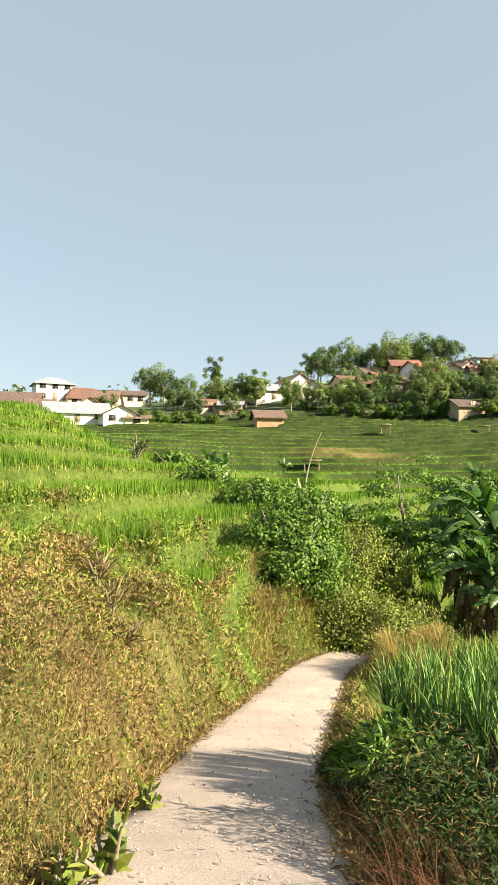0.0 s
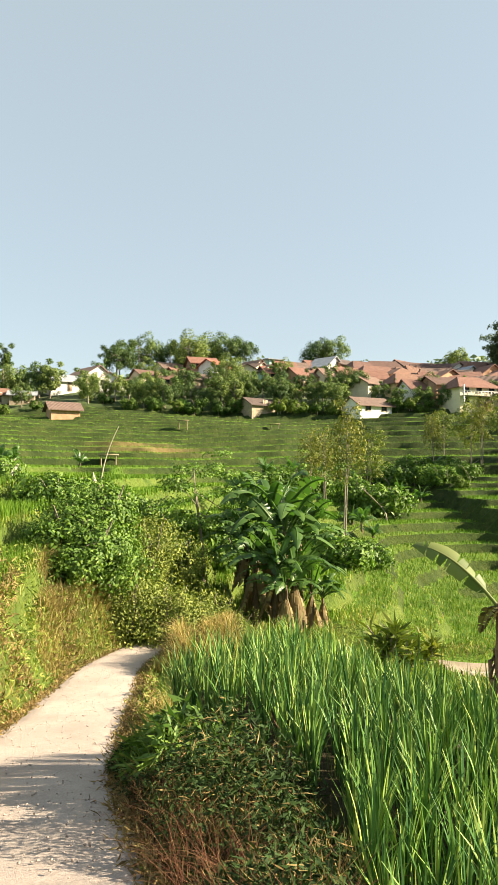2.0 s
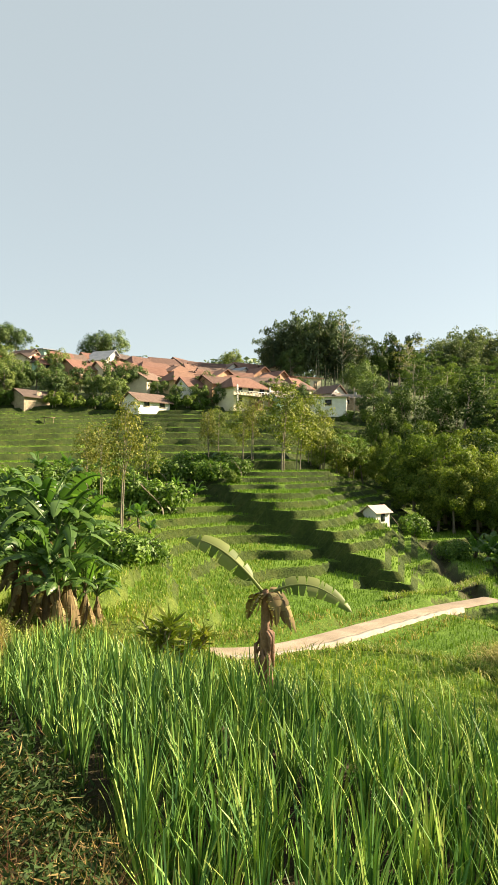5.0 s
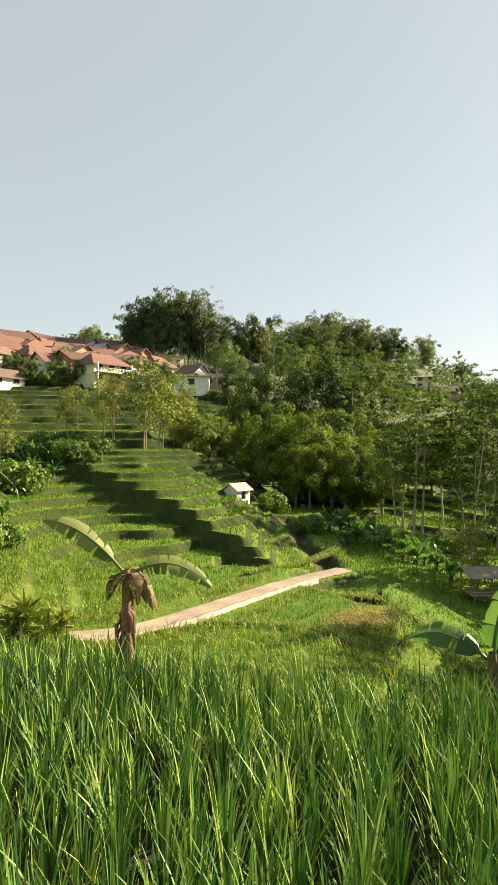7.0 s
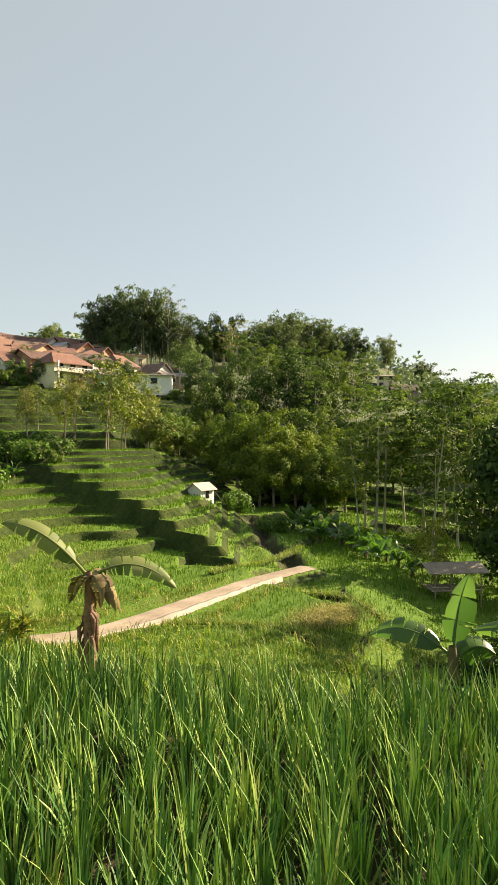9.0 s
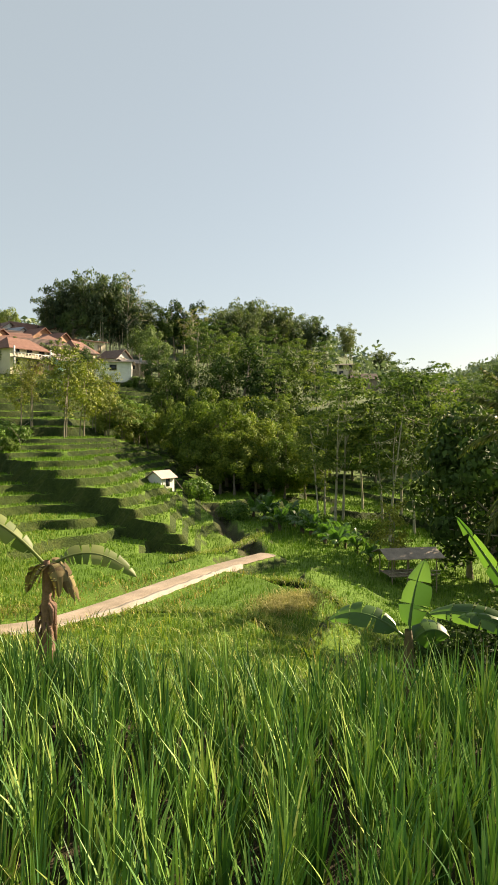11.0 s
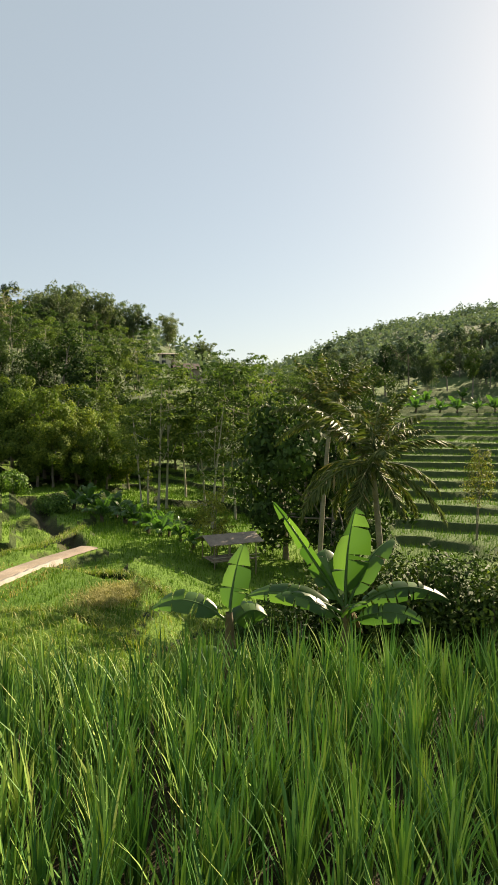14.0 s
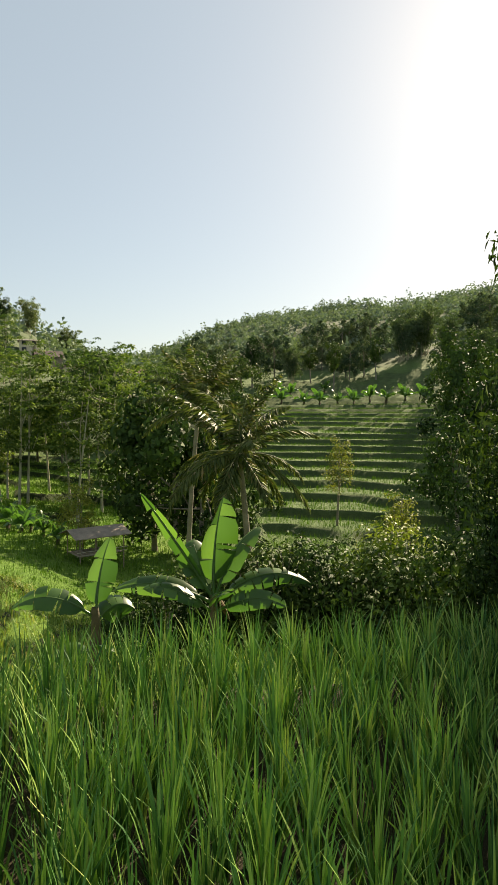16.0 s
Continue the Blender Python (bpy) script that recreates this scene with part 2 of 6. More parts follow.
def ground_material():
    """Terraced fields: rice on the level parts, rough grass and soil on the banks, darkened for shade; 'dry' and the
    other masks say what grows where, and one also shades the right-hand terraces.
    """
    m, t, n, l, p = nodes_of("terraced_ground")
    geo = n.new("ShaderNodeNewGeometry")
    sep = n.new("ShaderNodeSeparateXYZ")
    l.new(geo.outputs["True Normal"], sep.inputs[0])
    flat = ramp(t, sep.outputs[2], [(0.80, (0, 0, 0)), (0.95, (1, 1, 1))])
    att = {}
    for k in ("dry", "wild_shade", "grassy", "mud"):
        a = n.new("ShaderNodeAttribute")
        a.attribute_name = k
        att[k] = a.outputs["Fac"]
    big, mid, fine = noise_of(t, 0.06, 4), noise_of(t, 0.7, 5, 0.7), noise_of(t, 7.0, 6, 0.75)
    rice = ramp(t, big, [(0.3, (0.07, 0.155, 0.016)), (0.5, (0.105, 0.195, 0.024)), (0.7, (0.145, 0.235, 0.034))])
    rice = blend(t, 1.0, rice, ramp(t, fine, [(0.3, (0.55, 0.6, 0.5)), (0.7, (1.25, 1.2, 1.1))]), 'MULTIPLY')
    # Weedy bank green, taken near black to paint the risers' shade as well.
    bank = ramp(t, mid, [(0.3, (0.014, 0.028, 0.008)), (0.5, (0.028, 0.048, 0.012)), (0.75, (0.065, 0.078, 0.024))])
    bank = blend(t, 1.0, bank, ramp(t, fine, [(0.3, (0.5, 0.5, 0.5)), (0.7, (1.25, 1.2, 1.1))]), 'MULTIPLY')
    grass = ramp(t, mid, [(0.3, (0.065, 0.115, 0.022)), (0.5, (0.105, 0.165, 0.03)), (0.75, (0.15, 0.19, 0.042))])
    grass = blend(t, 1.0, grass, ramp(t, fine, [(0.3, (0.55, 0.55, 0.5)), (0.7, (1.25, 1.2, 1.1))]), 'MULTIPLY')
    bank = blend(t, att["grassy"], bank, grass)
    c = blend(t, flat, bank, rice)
    dryc = ramp(t, mid, [(0.3, (0.11, 0.078, 0.032)), (0.7, (0.26, 0.19, 0.08))])
    c = blend(t, att["dry"], c, dryc)
    wildc = ramp(t, mid, [(0.3, (0.045, 0.07, 0.03)), (0.7, (0.09, 0.12, 0.055))])
    c = blend(t, att["wild_shade"], c, wildc)
    c = blend(t, att["mud"], c, ramp(t, mid, [(0.3, (0.035, 0.030, 0.018)), (0.7, (0.07, 0.058, 0.032))]))
    l.new(c, p.inputs["Base Color"])
    p.inputs["Roughness"].default_value = 0.95
    p.inputs["Specular IOR Level"].default_value = 0.2
    relief(t, p, fine, 0.9, 0.15)
    return m


M["path"] = path_material()
M["lower_path"] = surface("lower_path", (0.19, 0.15, 0.11), (0.33, 0.27, 0.205), 0.9, 0.95, 0.6, 0.03, 16, stain=(0.15, 0.13, 0.06))
M["ground"] = ground_material()


# ---------------------------------------------------------------- building helpers
def mesh_of(name, verts, faces):
    """A mesh from arrays; faces all of one size."""
    me = bpy.data.meshes.new(name)
    verts, faces = np.asarray(verts, float).reshape(-1, 3), np.asarray(faces, int)
    k = faces.shape[1]
    me.vertices.add(len(verts))
    me.vertices.foreach_set("co", verts.ravel())
    me.loops.add(faces.size)
    me.loops.foreach_set("vertex_index", faces.ravel())
    me.polygons.add(len(faces))
    me.polygons.foreach_set("loop_start", np.arange(0, faces.size, k))
    me.polygons.foreach_set("loop_total", np.full(len(faces), k))
    me.update(calc_edges=True)
    return me


def thing(name, place, label, category, group="", turn=0.0, size=1.0, kind=""):
    ob = new(name)
    ob.empty_display_size = 0.2
    ob.matrix_basis = pose(*place, 0, 0, turn) @ Matrix.Scale(size, 4)
    return tagged(ob, label, category, group, kind)


def part(name, me, material, parent, label="", smooth=False):
    if isinstance(me, bmesh.types.BMesh):
        bm, me = me, bpy.data.meshes.new(name)
        bm.to_mesh(me)
        bm.free()
    if material is not None and not me.materials:
        me.materials.append(material)
    if smooth:
        me.polygons.foreach_set("use_smooth", [True] * len(me.polygons))
    ob = new(name, me)
    ob.parent = parent
    if label:
        ob["label"] = label
    return ob


class Quads:
    """Gathers vertices and four-cornered faces."""
    def __init__(self):
        self.v, self.f, self.n = [], [], 0

    def add(self, verts, faces):
        verts, faces = np.asarray(verts, float).reshape(-1, 3), np.asarray(faces, int).reshape(-1, 4)
        self.v.append(verts)
        self.f.append(faces + self.n)
        self.n += len(verts)

    def tube(self, pts, radii, sides=7):
        pts = np.asarray(pts, float)
        tan = np.gradient(pts, axis=0)
        tan /= np.linalg.norm(tan, axis=1, keepdims=True) + 1e-9
        ref = np.where(np.abs(tan[:, 2:3]) > 0.9, [[1.0, 0, 0]], [[0, 0, 1.0]])
        a = np.cross(tan, ref)
        a /= np.linalg.norm(a, axis=1, keepdims=True) + 1e-9
        b = np.cross(tan, a)
        th = np.linspace(0, 2 * np.pi, sides, endpoint=False)
        ring = pts[:, None] + (a[:, None] * np.cos(th)[None, :, None] + b[:, None] * np.sin(th)[None, :, None]) * np.asarray(radii, float)[:, None, None]
        i, j = np.meshgrid(np.arange(len(pts) - 1), np.arange(sides), indexing="ij")
        k = (j + 1) % sides
        self.add(ring, np.stack([i * sides + j, i * sides + k, (i + 1) * sides + k, (i + 1) * sides + j], -1))

    def box(self, lo, hi):
        (a, b, c), (d, e, f) = lo, hi
        self.add([(a, b, c), (d, b, c), (d, e, c), (a, e, c), (a, b, f), (d, b, f), (d, e, f), (a, e, f)],
                 [(0, 3, 2, 1), (4, 5, 6, 7), (0, 1, 5, 4), (1, 2, 6, 5), (2, 3, 7, 6), (3, 0, 4, 7)])

    def leaves(self, base, axis, length, width, rng, fold=0.25, facing=None):
        """Pointed leaves, each one folded four-cornered face."""
        base, axis = np.asarray(base, float), np.asarray(axis, float)
        n = len(base)
        axis = axis / (np.linalg.norm(axis, axis=1, keepdims=True) + 1e-9)
        side = np.cross(axis, rng.normal(size=(n, 3)) if facing is None else facing)
        side /= np.linalg.norm(side, axis=1, keepdims=True) + 1e-9
        up = np.cross(side, axis)
        L, W = np.broadcast_to(length, n)[:, None], np.broadcast_to(width, n)[:, None]
        mid = base + axis * L * 0.45
        v = np.stack([base, mid + side * W / 2 + up * W * fold, base + axis * L - up * L * 0.12, mid - side * W / 2 + up * W * fold], 1)
        self.add(v, np.arange(4 * n).reshape(n, 4))

    def blades(self, root, height, lean, width, rng, segs=3, droop=0.25, bearing=None):
        """Grass blades that rise and bend over."""
        root = np.asarray(root, float)
        n = len(root)
        th = rng.uniform(0, 2 * np.pi, n) if bearing is None else bearing
        out = np.stack([np.cos(th), np.sin(th), 0 * th], 1)
        turn = th + np.pi / 2 + rng.normal(0, 0.5, n)
        across = np.stack([np.cos(turn), np.sin(turn), 0 * turn], 1)
        h, le, w = (np.broadcast_to(q, n)[:, None] for q in (height, lean, width))
        rows = []
        for s in np.linspace(0, 1, segs + 1):
            c = root + out * (h * le * s ** 1.8) + np.array([0, 0, 1.0]) * h * (s - droop * le * s ** 3)
            ww = w * (0.65 + 0.7 * s - 1.27 * s * s)
            rows += [c - across * ww / 2, c + across * ww / 2]
        v = np.stack(rows, 1)
        m = 2 * (segs + 1)
        f = np.array([(2 * k, 2 * k + 1, 2 * k + 3, 2 * k + 2) for k in range(segs)])
        self.add(v, (np.arange(n)[:, None, None] * m + f[None]).reshape(-1, 4))

    def mesh(self, name):
        return mesh_of(name, np.concatenate(self.v), np.concatenate(self.f))


def smooth01(v):
    v = np.clip(v, 0, 1)
    return v * v * (3 - 2 * v)


# ---------------------------------------------------------------- the lie of the land
STATIONS = np.log(np.array([1.0, 3, 8, 14, 22, 35, 60, 90, 130, 180, 300, 600, 3000]) + 2)
LAND = {  # ground height by bearing (degrees to the right of the first view), at 1, 3, 8, 14 ... metres
    -90: (0.3, 0.4, 0.9, 1.6, 2.5, 3.5, 5, 7, 9, 12, 20, 35, 60),
    -45: (0.3, 0.3, 0.8, 1.6, 2.8, 5.0, 7.0, 8.0, 10, 15, 24, 36, 60),
    -20: (0.1, 0.0, 0.2, 0.9, 2.2, 5.2, 7.6, 7.6, 11, 21, 26, 34, 60),
    -8: (0.1, -0.3, -0.6, 0.2, 1.0, 2.0, 3.4, 6.6, 12.0, 22, 26, 34, 60),
    5: (0.1, -0.4, -1.4, -1.7, 0.0, 0.2, 1.8, 5.6, 12.8, 27, 30, 38, 60),
    20: (0.1, -0.5, -1.8, -2.4, -2.9, -2.2, 0.2, 4.4, 12.0, 29, 34, 40, 60),
    40: (0.1, -0.5, -2.2, -3.6, -4.6, -4.5, -1.8, 3.2, 12.0, 25, 42, 55, 70),
    52: (0.1, -0.5, -2.3, -3.8, -4.7, -4.9, -5.2, -2.6, 9.0, 19, 44, 58, 70),
    62: (0.1, -0.5, -2.4, -3.9, -4.9, -5.3, -6.6, -4.5, 5.0, 11, 42, 54, 70),
    73: (0.1, -0.5, -2.4, -3.8, -5.4, -7.2, -8.0, -5.0, 1.0, 4, 14, 44, 60),
    88: (0.1, -0.5, -2.3, -3.8, -6.0, -9.0, -9.6, -5.0, 0.5, 5.5, 25, 87, 105),
    112: (0.1, -0.5, -2.0, -3.4, -6.0, -9.0, -9.0, -4.0, 3.0, 9.0, 42, 102, 120),
    150: (0.2, 0.0, -0.5, -1.5, -3.0, -4.0, -4.0, -1.0, 5.0, 12, 42, 80, 110),
    200: (0.4, 0.5, 0.6, 1.0, 1.0, 1.0, 2.0, 3.0, 4.0, 6.0, 12, 30, 60),
    270: (0.3, 0.4, 0.9, 1.6, 2.5, 3.5, 5, 7, 9, 12, 20, 35, 60),
}
BEARINGS = np.array(sorted(LAND))
HEIGHTS = np.array([LAND[b] for b in BEARINGS])
TRACK = np.array([(-0.24, -6.0, 1.2), (-0.24, -2.0, 0.55), (-0.24, 0.5, 0.12), (-0.23, 3.7, -0.67), (0.0, 7.2, -1.57), (0.84, 11.0, -2.15), (1.75, 14.4, -2.65),
                  (3.6, 17.4, -3.15), (7.0, 18.4, -3.8), (10.9, 17.9, -4.4), (14.5, 17.1, -4.75), (21.3, 18.0, -5.0), (25.5, 18.6, -5.15), (30.0, 18.4, -5.2)])


def spline(pts, per=14):
    """A smooth line through the points."""
    p = np.vstack([2 * pts[0] - pts[1], pts, 2 * pts[-1] - pts[-2]])
    out = []
    for i in range(1, len(p) - 2):
        s = np.linspace(0, 1, per, endpoint=False)[:, None]
        out.append(0.5 * (2 * p[i] + (p[i + 1] - p[i - 1]) * s + (2 * p[i - 1] - 5 * p[i] + 4 * p[i + 1] - p[i + 2]) * s ** 2
                          + (3 * p[i] - p[i - 1] - 3 * p[i + 1] + p[i + 2]) * s ** 3))
    return np.vstack(out + [pts[-1:]])


LINE = spline(TRACK)
DITCH = spline(np.array([(31.0, 20.2), (32.4, 21.0), (35.3, 23.6), (37.5, 26.4), (40.7, 29.1), (44.5, 33.0), (46.6, 34.6)]), 10)
LINE_WIDE = np.interp(np.arange(len(LINE)), [0, 56, 70, 90, 120, len(LINE) - 1], [1.8, 1.8, 1.6, 1.4, 1.2, 1.15])


def waves(x, y, size, seed=0):
    """Cheap smooth wobble between about -1 and 1."""
    r = np.random.RandomState(seed)
    out = 0
    for k in range(6):
        a, ph, q = r.uniform(0, 6.28), r.uniform(0, 6.28), r.uniform(0.6, 1.9)
        out = out + np.sin((x * math.cos(a) + y * math.sin(a)) * 6.28 / size * q + ph)
    return out / 3.0


def near_track(x, y):
    """Distance to the path's middle line, its height there and its half width."""
    x, y = np.ravel(x), np.ravel(y)
    best, z, hw = np.full(len(x), 99.0), np.zeros(len(x)), np.full(len(x), 0.8)
    sel = np.where(np.hypot(x - 12, y - 10) < 32)[0]
    for k in range(0, len(sel), 20000):
        s = sel[k:k + 20000]
        d = np.hypot(x[s, None] - LINE[None, :, 0], y[s, None] - LINE[None, :, 1])
        i = d.argmin(1)
        best[s], z[s], hw[s] = d[np.arange(len(s)), i], LINE[i, 2], LINE_WIDE[i] / 2
    return best, z, hw


def plot_mask(x, y):
    """1 inside the rice plot beside the camera."""
    left = smooth01((x - 1.05 - 0.62 * np.exp(-((y - 3.9) / 1.5) ** 2) - 0.05 * np.sin(y * 2.1)) / 0.25)
    edge = 5.45 - 0.38 * np.clip(y, -3, 9) + 0.12 * np.sin(y * 1.3) - 0.02 * np.clip(y, 0, 9) ** 1.0
    far = 1 - smooth01((x - edge + 0.25) / 0.5)
    top = 1 - smooth01((y - 6.5 - 0.1 * np.sin(3 * x)) / 0.5)
    return left * far * top * smooth01((y + 5.5) / 0.5)


def ditch_off(x, y):
    """Distance to the ditch that feeds the lower paddies."""
    off = np.full(len(x), 9.0)
    sel = np.where(np.hypot(x - 37, y - 27) < 17)[0]
    off[sel] = np.hypot(x[sel, None] - DITCH[None, :, 0], y[sel, None] - DITCH[None, :, 1]).min(1)
    return off


def ground(x, y):
    shape = np.shape(x)
    x, y = np.ravel(np.asarray(x, float)), np.ravel(np.asarray(y, float))
    r = np.hypot(x, y)
    az = np.degrees(np.arctan2(x, y))
    az = np.where(az < -90, az + 360, az)
    s = np.clip(np.interp(np.log(r + 2), STATIONS, np.arange(len(STATIONS))), 0, len(STATIONS) - 1.001)
    b = np.clip(np.interp(az, BEARINGS, np.arange(len(BEARINGS))), 0, len(BEARINGS) - 1.001)
    si, bi = s.astype(int), b.astype(int)
    sf, bf = s - si, smooth01(b - bi)
    h = (HEIGHTS[bi, si] * (1 - bf) + HEIGHTS[bi + 1, si] * bf) * (1 - sf) + (HEIGHTS[bi, si + 1] * (1 - bf) + HEIGHTS[bi + 1, si + 1] * bf) * sf
    h = h + waves(x, y, 40, 3) * 0.35 * smooth01((r - 12) / 25) + waves(x, y, 9, 5) * 0.12 * smooth01((r - 6) / 10) + waves(x, y, 160, 8) * 4 * smooth01((r - 220) / 200)
    # terraces follow the contours
    spur = (x - 33.6) * 0.982 - (y - 47.3) * 0.186 + 0.5 * waves(x, y, 14, 12)     # a tall bank runs along the foot of the spur
    h = h + 1.35 * smooth01(spur / 1.0 + 0.5) * smooth01((az - 31) / 5) * smooth01((53 - az) / 4) * smooth01((95 - r) / 20)
    low = np.interp(az, [8, 24, 62, 80], [0.80, 0.55, 0.55, 0.78])
    high = np.interp(az, [12, 26, 70, 80], [0.85, 1.2, 1.2, 0.9])
    v = (h - 0.9) / np.where(h < 0.9, low, high)
    fr = v - np.floor(v)
    lip = 0.09 * np.exp(-((fr - 0.05) / 0.04) ** 2)
    v = np.floor(v) + 0.06 * fr + 0.94 * smooth01((fr - 0.905) / 0.095)
    tz = 0.9 + v * np.where(v < 0, low, high) + lip
    w = smooth01((r - 9.5) / 3) * (1 - smooth01((r - 136) / 8))
    w = np.where(az > 56, smooth01((r - 12) / 3) * (1 - smooth01((r - 84) / 12) * (az < 84)) * (1 - smooth01((r - 215) / 20)), w)
    w = w * (az > -60) * (az < 125)
    h = h * (1 - w) + tz * w
    m = plot_mask(x, y)
    h = h * (1 - m) + (-0.63 + 0.03 * waves(x, y, 1.2, 2)) * m
    # the ditch that runs down to the lower path, between low earth banks
    dd = ditch_off(x, y)
    h = h - 0.6 * np.exp(-(dd / 0.5) ** 2) + 0.22 * np.exp(-((dd - 1.1) / 0.4) ** 2)
    d, z, hw = near_track(x, y)
    k = 1 - smooth01((d - hw + 0.05) / 0.85)
    h = h * (1 - k) + (z - 0.04) * k
    return h.reshape(shape)


def at(bearing, dist, sink=0.0):
    """A place on the ground, by bearing and distance from where the camera stands."""
    b = radians(bearing)
    x, y = math.sin(b) * dist, math.cos(b) * dist
    return (x, y, float(ground(np.array([x]), np.array([y]))[0]) - sink)


def build_ground():
    fine = np.arange(-30, 112, 0.55)
    coarse = np.arange(112, 328, 4.0)
    az = np.radians(np.concatenate([fine, coarse]))
    rr = np.concatenate([np.geomspace(0.25, 12, 100), np.geomspace(12, 135, 760)[1:], np.geomspace(135, 210, 70)[1:], np.geomspace(210, 4500, 60)[1:]])
    R, A = np.meshgrid(rr, az, indexing="ij")
    X, Y = np.sin(A) * R, np.cos(A) * R
    Z = ground(X, Y)
    n, m = R.shape
    i, j = np.meshgrid(np.arange(n - 1), np.arange(m), indexing="ij")
    k = (j + 1) % m
    f = np.stack([i * m + j, (i + 1) * m + j, (i + 1) * m + k, i * m + k], -1).reshape(-1, 4)
    v = np.stack([X, Y, Z], -1).reshape(-1, 3)
    me = mesh_of("ground", v, f[:, ::-1])
    x, y = v[:, 0], v[:, 1]
    r, a = np.hypot(x, y), np.degrees(np.arctan2(x, y))
    dry = smooth01((1.3 - r / 9) * 2) * smooth01((6 - a) / 8) * (0.4 + 0.6 * smooth01(0.7 + waves(x, y, 5, 9)))
    dry = np.maximum(dry, 0.9 * smooth01(1 - np.abs(a - 9) / 7) * smooth01(1 - np.abs(r - 82) / 9))
    wild_shade = np.where(a > 56, smooth01((r - 82) / 15) * smooth01((86 - a) / 5), 0)
    wild_shade = np.maximum(wild_shade, smooth01((r - 134) / 8) * smooth01((84 - a) / 6))
    wild_shade = np.maximum(wild_shade, smooth01((r - 215) / 25))
    # Right-hand terraces take the dark undergrowth colour in place of cast shade.
    wild_shade = np.maximum(wild_shade, 0.6 * smooth01((a - 78) / 3) * smooth01((r - 28) / 8))
    # Grass tone is cut back on farther banks, leaving their painted shade.
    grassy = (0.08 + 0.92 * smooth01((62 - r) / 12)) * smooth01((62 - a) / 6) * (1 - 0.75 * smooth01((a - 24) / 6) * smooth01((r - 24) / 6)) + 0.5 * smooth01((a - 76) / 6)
    for key, val in (("dry", dry), ("wild_shade", wild_shade), ("grassy", grassy), ("mud", np.maximum(plot_mask(x, y), np.exp(-(ditch_off(x, y) / 0.6) ** 2)))):
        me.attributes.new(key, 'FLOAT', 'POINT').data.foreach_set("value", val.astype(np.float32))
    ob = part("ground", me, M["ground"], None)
    return tagged(ob, "terraced hillside with rice paddies, grassy banks and bare soil", "ground", kind="structure")


build_ground()


def build_path(first, last, material, label):
    d = np.gradient(LINE[:, :2], axis=0)
    d /= np.linalg.norm(d, axis=1, keepdims=True)
    nrm = np.stack([-d[:, 1], d[:, 0]], 1)
    cols = np.linspace(-1, 1, 11)
    rows = []
    for i in range(first, last):
        p = LINE[i]
        for c in cols:
            wob = 1 + (abs(c) == 1) * 0.09 * float(waves(p[0] + 30 * c, p[1], 1.3, 4) + waves(p[0] + 30 * c, p[1], 0.5, 6))
            q = p[:2] + nrm[i] * c * LINE_WIDE[i] / 2 * wob
            rows.append((q[0], q[1], p[2] + 0.05 - 0.03 * c * c - 0.05 * (abs(c) == 1)))
    n, m = last - first, len(cols)
    i, j = np.meshgrid(np.arange(n - 1), np.arange(m - 1), indexing="ij")
    f = np.stack([i * m + j, i * m + j + 1, (i + 1) * m + j + 1, (i + 1) * m + j], -1).reshape(-1, 4)
    ob = part("path", mesh_of("path", rows, f[:, ::-1]), M[material], None, smooth=True)
    tagged(ob, label, "path", kind="structure")


build_path(0, 99, "path", "pale gravel footpath winding down between fields")
build_path(98, len(LINE), "lower_path", "worn tan concrete footpath between the lower paddies")


# ---------------------------------------------------------------- plants
def crown_clumps(rng, n, centre, radii, shell=0.55):
    d = rng.normal(size=(n, 3))
    d /= np.linalg.norm(d, axis=1, keepdims=True)
    return np.asarray(centre) + d * np.asarray(radii) * rng.uniform(shell, 1.0, (n, 1)) * (1 + 0.15 * rng.normal(size=(n, 1)))


def leaf_cloud(q, rng, clumps, spread, per, length, width, flat=1.0, hang=0.3, heart=None):
    """Leaves round the clumps, their faces turned outwards and to the sky, their tips hanging."""
    heart = clumps.mean(0) if heart is None else heart
    out = clumps - heart
    out = out / (np.linalg.norm(out, axis=1, keepdims=True) + 1e-6)
    c, out = np.repeat(clumps, per, axis=0), np.repeat(out, per, axis=0)
    way = rng.normal(size=c.shape)
    way /= np.linalg.norm(way, axis=1, keepdims=True) + 1e-6
    off = way * np.array([1, 1, flat]) * rng.uniform(0.25, 1, (len(c), 1)) ** 0.5 * np.broadcast_to(spread, len(clumps)).repeat(per)[:, None]
    face = way * [0.9, 0.9, 0.9 * flat] + out * 0.45 * flat + [0, 0, 0.35 + 0.8 * (1 - flat)] + rng.normal(size=c.shape) * 0.42
    axis = np.cross(face, rng.normal(size=c.shape))
    axis = axis / (np.linalg.norm(axis, axis=1, keepdims=True) + 1e-6) - [0, 0, hang]
    q.leaves(c + off, axis, length * rng.uniform(0.6, 1.3, len(c)), width * rng.uniform(0.7, 1.2, len(c)), rng, facing=face)


def limbs(q, rng, base, tips, r0, bow=0.15, sides=4):
    for tip in tips:
        b, e = np.asarray(base(rng)), np.asarray(tip)
        mid = (b + e) / 2 + rng.normal(size=3) * np.linalg.norm(e - b) * bow * 0.5 + [0, 0, -np.linalg.norm(e - b) * 0.06]
        s = np.linspace(0, 1, 5)[:, None]
        q.tube((1 - s) ** 2 * b + 2 * s * (1 - s) * mid + s ** 2 * e, np.linspace(r0, r0 * 0.25, 5), sides)


